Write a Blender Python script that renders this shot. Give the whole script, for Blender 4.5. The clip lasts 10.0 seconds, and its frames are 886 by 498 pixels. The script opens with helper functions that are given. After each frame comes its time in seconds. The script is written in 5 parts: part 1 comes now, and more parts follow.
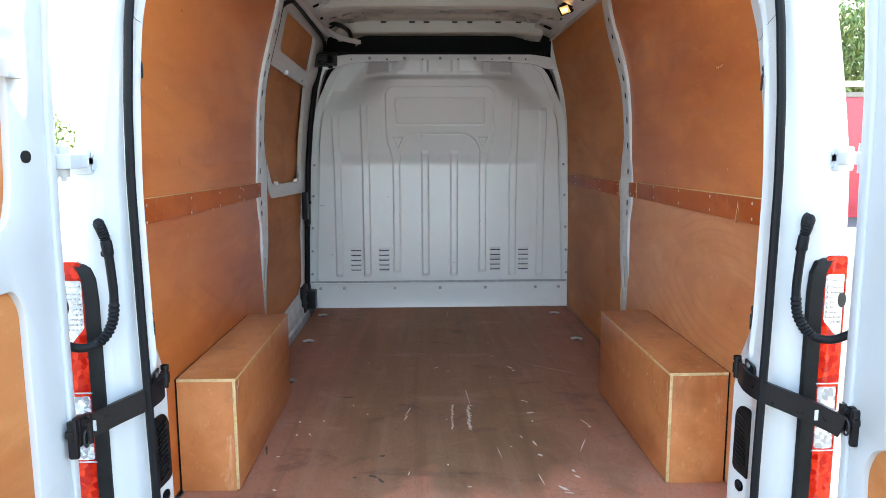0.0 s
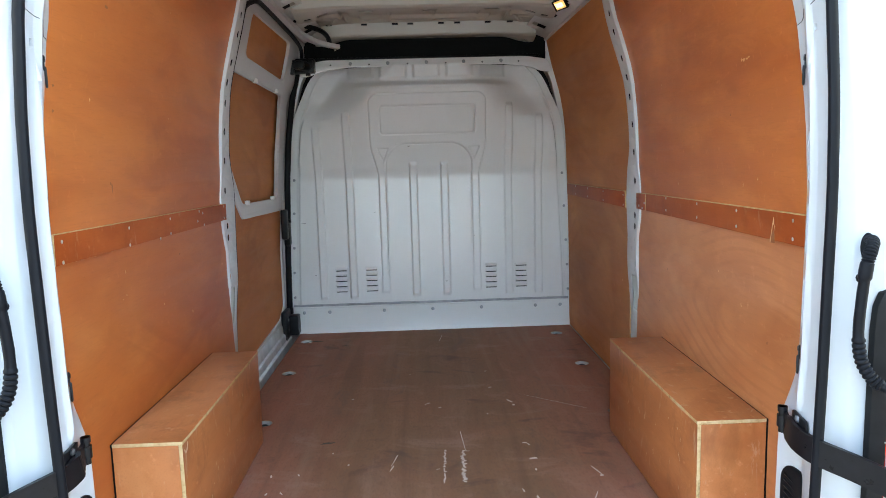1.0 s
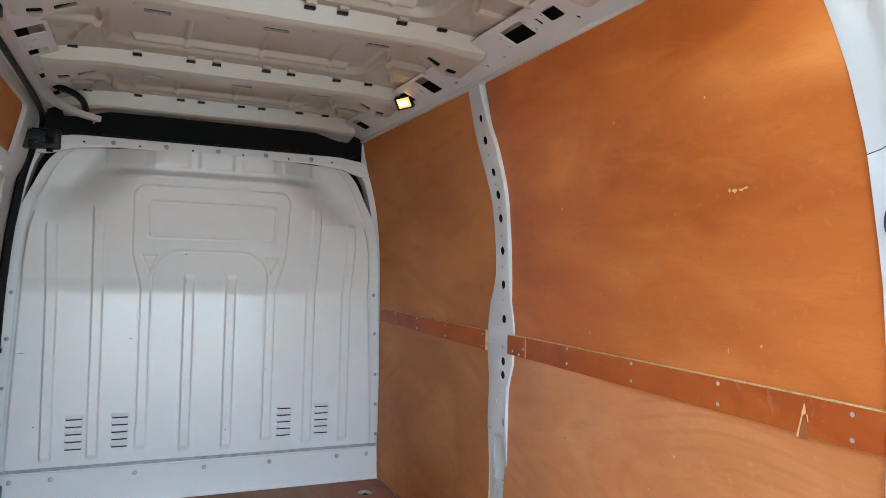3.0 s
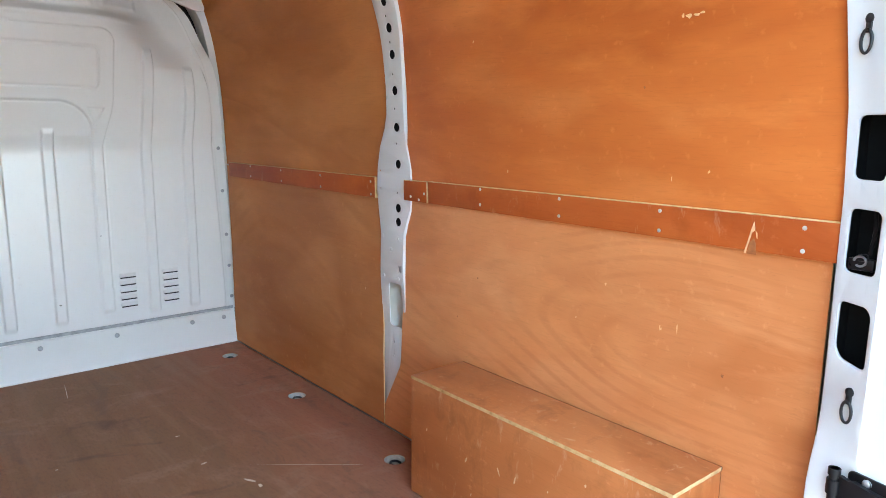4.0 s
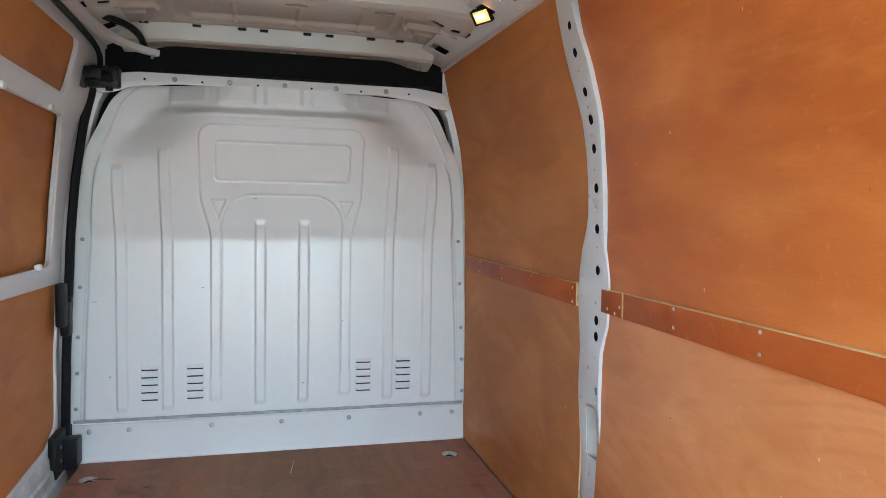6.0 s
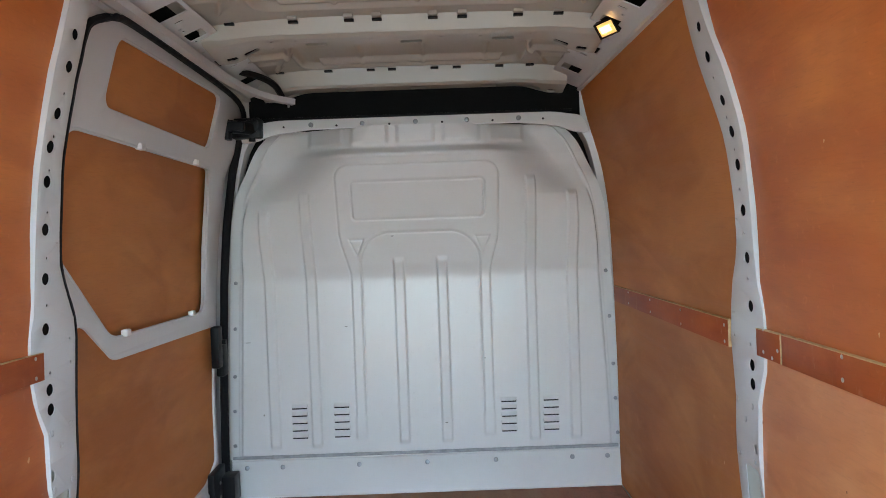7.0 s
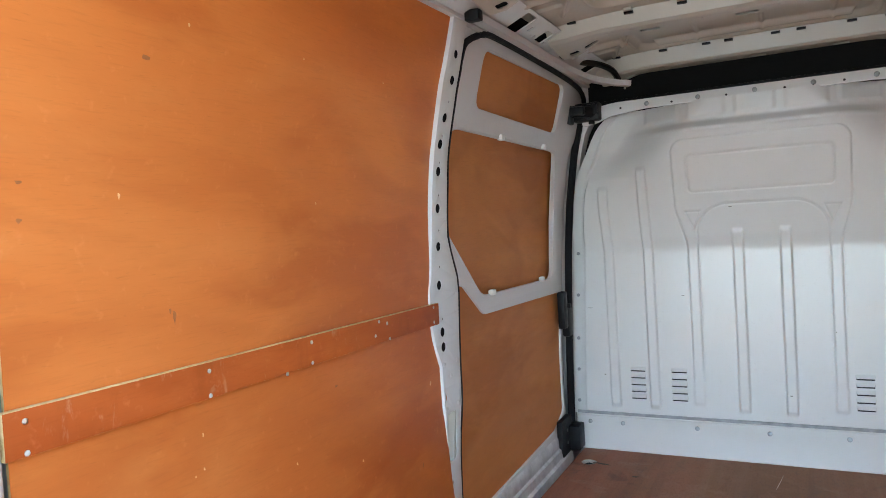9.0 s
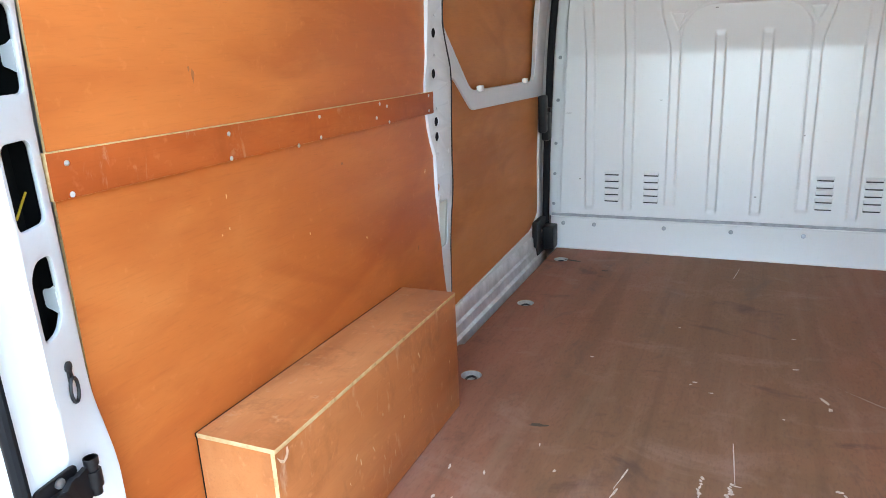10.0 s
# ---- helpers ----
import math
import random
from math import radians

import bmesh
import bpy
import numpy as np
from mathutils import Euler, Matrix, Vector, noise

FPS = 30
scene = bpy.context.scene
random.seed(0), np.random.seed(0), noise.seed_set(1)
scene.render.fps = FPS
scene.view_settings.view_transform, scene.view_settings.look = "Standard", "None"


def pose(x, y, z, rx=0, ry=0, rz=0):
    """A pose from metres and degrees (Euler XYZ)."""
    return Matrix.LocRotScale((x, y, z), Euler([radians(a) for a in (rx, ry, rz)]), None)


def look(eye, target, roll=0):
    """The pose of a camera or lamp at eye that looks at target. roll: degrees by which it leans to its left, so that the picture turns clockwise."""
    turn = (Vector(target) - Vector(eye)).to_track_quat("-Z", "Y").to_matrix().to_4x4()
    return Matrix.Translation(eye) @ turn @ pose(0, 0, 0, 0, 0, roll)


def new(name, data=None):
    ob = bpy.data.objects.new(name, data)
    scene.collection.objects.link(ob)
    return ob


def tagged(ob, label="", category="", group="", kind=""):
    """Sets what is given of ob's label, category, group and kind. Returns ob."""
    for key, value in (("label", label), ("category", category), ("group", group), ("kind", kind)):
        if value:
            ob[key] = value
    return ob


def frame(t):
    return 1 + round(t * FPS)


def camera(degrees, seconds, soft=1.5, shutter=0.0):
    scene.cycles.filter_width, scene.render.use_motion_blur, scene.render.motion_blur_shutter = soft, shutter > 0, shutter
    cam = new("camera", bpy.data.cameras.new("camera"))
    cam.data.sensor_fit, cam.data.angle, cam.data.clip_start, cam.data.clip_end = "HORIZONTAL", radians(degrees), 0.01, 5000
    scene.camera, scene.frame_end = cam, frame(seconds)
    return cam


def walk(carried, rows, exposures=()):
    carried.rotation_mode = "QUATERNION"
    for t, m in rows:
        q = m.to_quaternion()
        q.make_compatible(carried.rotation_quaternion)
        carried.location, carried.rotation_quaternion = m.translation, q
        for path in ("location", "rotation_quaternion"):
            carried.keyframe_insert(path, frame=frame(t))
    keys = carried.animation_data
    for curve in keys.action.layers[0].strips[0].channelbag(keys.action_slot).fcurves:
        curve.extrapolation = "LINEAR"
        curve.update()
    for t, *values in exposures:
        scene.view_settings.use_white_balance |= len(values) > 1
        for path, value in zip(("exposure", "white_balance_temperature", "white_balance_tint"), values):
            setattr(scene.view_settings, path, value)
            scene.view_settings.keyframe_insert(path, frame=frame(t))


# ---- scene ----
cam = camera(64.4, 10.0, soft=0.9)
PATH = [
    (0, (-0.097, -1.948, 1.087), (-0.040, 0.031, 0.805), -0.2),
    (0.5, (-0.103, -1.857, 1.088), (-0.0276, 0.121, 0.804), -1.0),
    (1, (-0.041, -1.602, 1.104), (0.02, 0.38, 0.843), -1.6),
    (1.5, (-0.058, -1.353, 1.081), (0.066, 0.631, 0.869), -0.2),
    (2, (-0.253, -1.106, 1.153), (0.226, 0.833, 1.056), -0.2),
    (2.2, (-0.263, -1.037, 1.144), (0.322, 0.875, 1.109), 1.1),
    (3.3, (-0.353, -0.691, 1.181), (0.63, 1.051, 1.204), 0.6),
    (3.5, (-0.435, -0.626, 1.171), (0.723, 1.001, 1.081), 0.4),
    (4, (-0.525, -0.508, 1.119), (0.741, 0.999, 0.763), 0.6),
    (4.2, (-0.534, -0.487, 1.103), (0.753, 0.967, 0.627), 0.4),
    (4.5, (-0.532, -0.477, 1.081), (0.739, 0.986, 0.588), 0.1),
    (5, (-0.419, -0.437, 1.112), (0.703, 1.18, 0.761), -1.1),
    (5.5, (-0.169, -0.479, 1.147), (0.611, 1.351, 0.935), -0.4),
    (5.7, (-0.121, -0.504, 1.157), (0.54, 1.377, 0.995), 1.0),
    (6.8, (0.056, -0.334, 1.192), (0.223, 1.658, 1.125), -1.2),
    (6.9, (0.077, -0.339, 1.205), (0.208, 1.656, 1.156), -0.6),
    (7, (0.114, -0.345, 1.199), (0.121, 1.654, 1.14), -2.0),
    (7.5, (0.264, -0.398, 1.187), (-0.063, 1.569, 1.032), -1.1),
    (8, (0.341, -0.457, 1.173), (-0.262, 1.436, 0.937), -2.9),
    (8.5, (0.254, -0.516, 1.177), (-0.528, 1.317, 1.009), -4.4),
    (9, (0.164, -0.607, 1.191), (-0.736, 1.177, 1.11), -3.6),
    (9.5, (0.152, -0.706, 1.181), (-0.77, 1.058, 0.984), -2.8),
    (9.7, (0.128, -0.723, 1.147), (-0.732, 1.047, 0.788), -1.3),
    (10, (0.077, -0.712, 1.082), (-0.704, 1.04, 0.518), -2.8),
]
walk(cam, [(t, look(eye, target, roll)) for t, eye, target, roll in PATH],
     exposures=[(0.0, 3.80, 7800, 2), (2.0, 4.10, 7800, 2), (3.5, 4.46, 7800, 2), (4.5, 4.80, 7800, 2), (5.5, 4.62, 7800, 2), (7.0, 4.22, 7800, 2), (8.0, 4.15, 7800, 2), (9.0, 4.42, 7800, 2), (10.0, 4.62, 7800, 2)])

# ---- world and light ----
world = bpy.data.worlds.new("sky_world")
scene.world = world
world.use_nodes = True
wn = world.node_tree.nodes
sky = wn.new("ShaderNodeTexSky")
sky.sky_type = "NISHITA"
sky.sun_disc = False
sky.sun_elevation, sky.sun_rotation = radians(56), radians(14)
sky.dust_density, sky.air_density = 0.7, 1.0
wn["Background"].inputs["Strength"].default_value = 0.15
world.node_tree.links.new(sky.outputs[0], wn["Background"].inputs["Color"])

sun = new("sun", bpy.data.lights.new("sun", "SUN"))
sun.data.energy, sun.data.angle, sun.data.color = 4.2, radians(1.5), (1.0, 0.94, 0.85)
sun.matrix_world = look((14 * math.sin(radians(14)), 14 * math.cos(radians(14)), 14 * math.tan(radians(56))), (0, 0, 0))

# ---- materials ----


class Mat:
    """A principled material with its node tree at hand."""

    def __init__(self, name, colour=(0.5, 0.5, 0.5), rough=0.5, metal=0.0, coat=0.0):
        self.m = bpy.data.materials.new(name)
        self.m.use_nodes = True
        self.t = self.m.node_tree
        self.b = self.t.nodes["Principled BSDF"]
        self.b.inputs["Base Color"].default_value = (*colour, 1)
        self.b.inputs["Roughness"].default_value = rough
        self.b.inputs["Metallic"].default_value = metal
        self.b.inputs["Coat Weight"].default_value = coat
        self.b.inputs["Coat Roughness"].default_value = 0.08

    def n(self, kind, **values):
        node = self.t.nodes.new(kind)
        for key, value in values.items():
            if key in node.inputs:
                node.inputs[key].default_value = value
        return node

    def link(self, a, b):
        self.t.links.new(a, b)

    def coords(self, scale, offset=(0, 0, 0), source="Object"):
        c = self.n("ShaderNodeTexCoord")
        m = self.n("ShaderNodeMapping")
        m.inputs["Scale"].default_value = scale
        m.inputs["Location"].default_value = offset
        self.link(c.outputs[source], m.inputs["Vector"])
        return m.outputs[0]

    def noise(self, vec, scale=1.0, detail=4.0, rough=0.55, distort=0.0):
        t = self.n("ShaderNodeTexNoise", Scale=scale, Detail=detail, Roughness=rough, Distortion=distort)
        self.link(vec, t.inputs["Vector"])
        return t.outputs["Fac"]

    def ramp(self, fac, stops):
        r = self.n("ShaderNodeValToRGB")
        e = r.color_ramp.elements
        while len(e) < len(stops):
            e.new(0.5)
        for el, (p, c) in zip(e, stops):
            el.position = p
            el.color = (*c, 1) if isinstance(c, tuple) else (c, c, c, 1)
        self.link(fac, r.inputs["Fac"])
        return r.outputs["Color"]

    def mix(self, fac, a, b, mode="MIX"):
        x = self.n("ShaderNodeMixRGB")
        x.blend_type = mode
        for value, sock in ((fac, x.inputs[0]), (a, x.inputs[1]), (b, x.inputs[2])):
            if isinstance(value, (int, float)):
                sock.default_value = value if sock.type == "VALUE" else (value, value, value, 1)
            elif isinstance(value, tuple):
                sock.default_value = (*value, 1)
            else:
                self.link(value, sock)
        return x.outputs[0]

    def colour(self, c):
        self.link(c, self.b.inputs["Base Color"])

    def roughness(self, c):
        self.link(c, self.b.inputs["Roughness"])

    def bump(self, h, strength=0.2, dist=0.002):
        b = self.n("ShaderNodeBump", Strength=strength, Distance=dist)
        self.link(h, b.inputs["Height"])
        self.link(b.outputs[0], self.b.inputs["Normal"])


def wood(name, dark, mid, light, along="y", rough=(0.30, 0.40), offset=(0, 0, 0), wear=0.25, gloss=0.3, grime=0.0, heart=None):
    """Varnished plywood: long streaks along one axis, soft figure, specks and rubbed places."""
    m = Mat(name)
    stretch = {"x": (0.9, 14, 14), "y": (14, 0.9, 14), "z": (14, 14, 0.9)}[along]
    fine = {"x": (16, 220, 220), "y": (220, 16, 220), "z": (220, 220, 16)}[along]
    wide = {"x": (0.8, 1.9, 1.9), "y": (1.9, 0.8, 1.9), "z": (1.9, 1.9, 0.8)}[along]
    streak = m.noise(m.coords(stretch, offset), 1.0, 4.0, 0.55, 0.8)
    figure = m.noise(m.coords(wide, offset), 1.8, 3.0, 0.5, 0.45)
    blotch = m.noise(m.coords((1.1, 1.1, 1.1), (offset[2] + 4, offset[0], offset[1])), 1.0, 3.0, 0.55, 0.6)
    pores = m.noise(m.coords(fine, offset), 1.0, 2.0, 0.6)
    rings = m.noise(m.coords(tuple(v * 0.62 for v in wide), (offset[1], offset[2] + 2, offset[0])), 1.0, 1.0, 0.35, 0.5)
    base = m.ramp(figure, [(0.36, dark), (0.46, mid), (0.55, mid), (0.68, light)])
    # flat-sawn figure: nested contour lines that come and go over the sheet
    field = rings
    if heart:
        far = m.n("ShaderNodeVectorMath")
        far.operation = "LENGTH"
        m.link(m.coords((0, 0.8, 4.6), (0, -0.8 * heart[0], -4.6 * heart[1])), far.inputs[0])
        field = m.n("ShaderNodeMath")
        field.operation = "MULTIPLY_ADD"
        m.link(far.outputs["Value"], field.inputs[0])
        field.inputs[1].default_value = 0.45
        m.link(rings, field.inputs[2])
        field = field.outputs[0]
    wave = m.n("ShaderNodeMath")
    wave.operation = "MULTIPLY"
    wave.inputs[1].default_value = 80.0
    m.link(field, wave.inputs[0])
    sine = m.n("ShaderNodeMath")
    sine.operation = "SINE"
    m.link(wave.outputs[0], sine.inputs[0])
    lines = m.ramp(sine.outputs[0], [(0.25, 0.0), (0.9, 0.42)])
    wander = m.noise(m.coords(wide, (offset[0] + 9, offset[2], offset[1])), 2.2, 3.0, 0.6, 0.3)
    base = m.mix(m.mix(m.ramp(wander, [(0.42, 0.08), (0.60, 1.0)]), 0.0, lines), base, dark)
    stain = (dark[0] * 0.86, dark[1] * 0.72, dark[2] * 0.62)
    base = m.mix(m.ramp(blotch, [(0.34, 0.38), (0.60, 0.0)]), base, (dark[0] * 0.98, dark[1] * 0.85, dark[2] * 0.75))
    pool = m.noise(m.coords(tuple(v * 0.55 for v in wide), (offset[2] + 1.3, offset[1], offset[0] + 6)), 1.0, 2.0, 0.45, 0.9)
    base = m.mix(m.ramp(pool, [(0.38, 0.0), (0.41, 0.42), (0.47, 0.22), (0.54, 0.0)]), base, stain)
    base = m.mix(m.ramp(streak, [(0.36, 0.10), (0.6, 0.0)]), base, dark)
    base = m.mix(m.ramp(pores, [(0.32, 0.11), (0.46, 0.0)]), base, tuple(v * 0.6 for v in dark))
    fleck = {"x": (45, 330, 330), "y": (330, 45, 330), "z": (330, 330, 45)}[along]
    base = m.mix(m.ramp(m.noise(m.coords(fleck, offset), 1.0, 2.0, 0.5), [(0.66, 0.0), (0.76, 0.20)]), base, tuple(v * 0.55 for v in dark))
    patch = {"x": (2.4, 8, 8), "y": (8, 2.4, 8), "z": (8, 8, 2.4)}[along]
    mottle = m.noise(m.coords(patch, (offset[2], offset[0], offset[1] + 5)), 1.0, 6.0, 0.68, 0.5)
    base = m.mix(m.ramp(mottle, [(0.32, 0.32), (0.50, 0.0)]), base, dark)
    base = m.mix(m.ramp(mottle, [(0.52, 0.0), (0.72, 0.36)]), base, light)
    if grime:
        smut = m.noise(m.coords((9, 9, 5), offset), 1.0, 6.0, 0.7, 0.4)
        base = m.mix(m.ramp(smut, [(0.30, grime), (0.48, 0.0)]), base, tuple(v * 0.55 for v in dark))
        haze = m.noise(m.coords((26, 26, 7), (offset[1], offset[0], 3)), 1.0, 5.0, 0.7, 0.6)
        base = m.mix(m.ramp(haze, [(0.60, 0.0), (0.76, grime)]), base, (0.72, 0.50, 0.34))
    rub = m.noise(m.coords((38, 38, 38), offset), 1.0, 3.0, 0.6, 0.0)
    base = m.mix(m.ramp(rub, [(0.62, 0.0), (0.85, wear)]), base, tuple(min(1, v * 1.2 + 0.05) for v in light))
    m.colour(base)
    m.roughness(m.ramp(streak, [(0.3, rough[0]), (0.7, rough[1])]))
    m.bump(m.mix(0.5, streak, pores), 0.05, 0.001)
    m.b.inputs["Specular IOR Level"].default_value = gloss
    return m.m


PLY = wood("varnished_plywood", (0.45, 0.105, 0.023), (0.62, 0.170, 0.040), (0.76, 0.246, 0.068))
PLY_B = wood("varnished_plywood_paler", (0.54, 0.182, 0.064), (0.72, 0.285, 0.112), (0.82, 0.378, 0.168), offset=(3.1, 7.7, 1.9), heart=(0.15, 0.60))
PLY_Z = wood("varnished_plywood_upright", (0.42, 0.150, 0.050), (0.54, 0.215, 0.078), (0.64, 0.28, 0.108), rough=(0.45, 0.6), offset=(5, 2, 8), gloss=0.15)
PLY_DOOR = wood("door_plywood", (0.48, 0.168, 0.050), (0.60, 0.226, 0.072), (0.68, 0.274, 0.092), offset=(8, 1, 4), wear=0.08, rough=(0.45, 0.6), gloss=0.15)
PLY_L = wood("varnished_plywood_even", (0.49, 0.122, 0.029), (0.62, 0.174, 0.043), (0.70, 0.224, 0.061), offset=(2.3, 5.1, 7.4))
PLY_C = wood("varnished_plywood_redder", (0.42, 0.098, 0.023), (0.56, 0.153, 0.037), (0.66, 0.212, 0.058), offset=(6.2, 3.3, 9.1))
BOX_PLY = wood("box_plywood", (0.43, 0.132, 0.042), (0.56, 0.194, 0.067), (0.66, 0.266, 0.104), offset=(1.7, 4.4, 2.2), wear=0.5, grime=0.5)
BATTEN = wood("batten_plywood", (0.36, 0.070, 0.016), (0.48, 0.106, 0.025), (0.58, 0.154, 0.039), offset=(9, 3, 6), wear=0.35, gloss=0.12, grime=0.3, rough=(0.4, 0.5))


def pale_edge():
    m = Mat("raw_plywood_edge", rough=0.7)
    s = m.noise(m.coords((40, 40, 40)), 1.0, 4.0, 0.7)
    m.colour(m.ramp(s, [(0.25, (0.34, 0.17, 0.06)), (0.45, (0.58, 0.37, 0.17)), (0.7, (0.70, 0.50, 0.27))]))
    m.bump(s, 0.3, 0.002)
    return m.m


def floor_ply():
    """Red-brown phenolic sheet, scuffed and greyed by loads."""
    m = Mat("worn_floor_plywood")
    big = m.noise(m.coords((1.3, 0.8, 1)), 1.0, 4.0, 0.6, 1.0)
    mid = m.noise(m.coords((7, 3, 1), (3, 1, 0)), 1.0, 6.0, 0.7, 0.8)
    fine = m.noise(m.coords((120, 40, 1)), 1.0, 3.0, 0.6)
    c = m.ramp(big, [(0.3, (0.205, 0.108, 0.056)), (0.5, (0.285, 0.139, 0.072)), (0.72, (0.38, 0.162, 0.092))])
    # a dull, greyed lane down the middle where loads slide, red sheet left at the sides
    sep = m.n("ShaderNodeSeparateXYZ")
    m.link(m.coords((1, 1, 1)), sep.inputs[0])
    lane = m.n("ShaderNodeMath")
    lane.operation = "ABSOLUTE"
    m.link(sep.outputs[0], lane.inputs[0])
    uneven = m.n("ShaderNodeMath")
    uneven.operation = "MULTIPLY_ADD"
    m.link(mid, uneven.inputs[0])
    uneven.inputs[1].default_value = 0.5
    m.link(lane.outputs[0], uneven.inputs[2])
    c = m.mix(m.ramp(uneven.outputs[0], [(0.55, 0.0), (0.95, 0.55)]), c, (0.43, 0.150, 0.095))
    c = m.mix(m.ramp(uneven.outputs[0], [(0.28, 0.45), (0.6, 0.0)]), c, (0.235, 0.126, 0.066))
    # pinkish rub near the doors, with the stronger door light put into the colour
    rub_and_light = m.n("ShaderNodeMath")
    rub_and_light.operation = "MULTIPLY_ADD"
    m.link(big, rub_and_light.inputs[0])
    rub_and_light.inputs[1].default_value = 1.6
    m.link(sep.outputs[1], rub_and_light.inputs[2])
    c = m.mix(m.ramp(rub_and_light.outputs[0], [(0.85, 0.75), (1.05, 0.0)]), c, (0.55, 0.222, 0.135))
    smudge = m.noise(m.coords((2.6, 4.5, 1), (7, 2, 0)), 1.0, 5.0, 0.65, 0.6)
    c = m.mix(m.ramp(smudge, [(0.30, 0.7), (0.42, 0.0)]), c, (0.115, 0.062, 0.045))
    c = m.mix(m.ramp(smudge, [(0.56, 0.0), (0.70, 0.5)]), c, (0.40, 0.235, 0.165))
    c = m.mix(m.ramp(mid, [(0.52, 0.0), (0.72, 0.4)]), c, (0.42, 0.25, 0.18))
    c = m.mix(m.ramp(mid, [(0.28, 0.5), (0.42, 0.0)]), c, (0.13, 0.068, 0.048))
    c = m.mix(m.ramp(fine, [(0.3, 0.3), (0.5, 0.0)]), c, (0.14, 0.066, 0.045))
    lanes = m.noise(m.coords((11, 0.6, 1), (1, 8, 0)), 1.0, 4.0, 0.6, 0.5)
    c = m.mix(m.ramp(lanes, [(0.52, 0.0), (0.72, 0.35)]), c, (0.40, 0.235, 0.150))
    c = m.mix(m.ramp(lanes, [(0.30, 0.35), (0.46, 0.0)]), c, (0.15, 0.080, 0.045))
    scr = m.noise(m.coords((26, 3.0, 1), (11, 5, 0)), 1.0, 5.0, 0.8, 1.5)
    c = m.mix(m.ramp(scr, [(0.7, 0.0), (0.78, 0.45)]), c, (0.58, 0.42, 0.33))
    scr2 = m.noise(m.coords((4, 30, 1), (2, 9, 0)), 1.0, 5.0, 0.8, 2.0)
    c = m.mix(m.ramp(scr2, [(0.72, 0.0), (0.8, 0.3)]), c, (0.58, 0.42, 0.33))
    m.colour(c)
    m.roughness(m.ramp(mid, [(0.3, 0.55), (0.7, 0.75)]))
    m.b.inputs["Specular IOR Level"].default_value = 0.25
    m.bump(m.mix(0.4, mid, fine), 0.2, 0.0015)
    return m.m


def white_paint(name="white_paint", colour=(0.80, 0.797, 0.785), rough=0.30, coat=0.9, dirt=0.12):
    m = Mat(name, colour, rough, 0, coat)
    m.b.inputs["Coat Roughness"].default_value = 0.16
    d = m.noise(m.coords((5, 5, 3)), 1.0, 6.0, 0.7)
    f = m.noise(m.coords((70, 70, 70)), 1.0, 3.0, 0.6)
    c = m.mix(m.ramp(d, [(0.5, 0.0), (0.8, dirt)]), colour, tuple(v * 0.72 for v in colour))
    m.colour(m.mix(m.ramp(f, [(0.62, 0.0), (0.78, dirt)]), c, (0.45, 0.42, 0.38)))
    m.roughness(m.ramp(d, [(0.3, rough), (0.75, rough + 0.14)]))
    m.bump(f, 0.03, 0.0005)
    return m.m


def plain(name, colour, rough, metal=0.0, coat=0.0, spread=0.25, scale=30, bump=0.1, gloss=0.5):
    m = Mat(name, colour, rough, metal, coat)
    m.b.inputs["Specular IOR Level"].default_value = gloss
    s = m.noise(m.coords((scale,) * 3), 1.0, 5.0, 0.65)
    m.colour(m.ramp(s, [(0.3, tuple(v * (1 - spread) for v in colour)), (0.7, tuple(min(1, v * (1 + spread)) for v in colour))]))
    m.roughness(m.ramp(s, [(0.3, max(0.02, rough - 0.08)), (0.7, min(1, rough + 0.1))]))
    if bump:
        m.bump(s, bump, 0.001)
    return m.m


EDGE = pale_edge()
FLOOR = floor_ply()
WHITE = white_paint()
# Darker copy of WHITE; shade on the body is put into its colour
BODY_SHADED = white_paint("darkened_white_paint", (0.65, 0.65, 0.645), 0.36, 0.45, 0.15)
# White paint again, with roof shade and warm bounce put into the colour
WHITE_ROOF = white_paint("shaded_roof_white", (0.49, 0.46, 0.40), 0.36, 0.5, 0.25)
# White paint once more, darkened in colour to hold down the outdoor light
WHITE_OUT = white_paint("darkened_white_paint", (0.50, 0.51, 0.525), 0.28, 0.3, 0.06)
RUBBER = plain("black_rubber", (0.008, 0.008, 0.010), 0.55, gloss=0.16)
BLACK = plain("black_plastic", (0.008, 0.008, 0.009), 0.40, gloss=0.2)
BLACK_METAL = plain("black_painted_steel", (0.010, 0.009, 0.010), 0.33, gloss=0.25)
# Cab lining, also used for black sheets that paint shade behind holes
LINING_SHADE = plain("cab_lining_and_shade", (0.008, 0.0085, 0.009), 0.75, gloss=0.1)
STEEL = plain("zinc_plated_steel", (0.36, 0.37, 0.38), 0.42, 0.8)
GALV = plain("bare_aluminium_sill", (0.62, 0.63, 0.63), 0.38, 0.55, scale=12)
DARK_STEEL = plain("dark_zinc_steel", (0.022, 0.022, 0.024), 0.45, 0.15, gloss=0.3)
BOX_SCUFF = plain("rubbed_box_wood", (0.68, 0.46, 0.30), 0.7, scale=90)
GREY_SCUFF = plain("rubbed_grey_paint", (0.30, 0.29, 0.28), 0.7, scale=90)
BARED = plain("bared_wood", (0.74, 0.42, 0.22), 0.7, scale=90)
PALE_SCUFF = plain("pale_scuffed_wood", (0.72, 0.61, 0.51), 0.8, scale=90)
CUP = plain("scuffed_floor_cup", (0.42, 0.40, 0.36), 0.6, scale=60)
SCREW = plain("screw_head", (0.62, 0.60, 0.57), 0.4, 0.5)
ASPHALT = plain("asphalt", (0.062, 0.064, 0.068), 0.9, scale=9, bump=0.4)
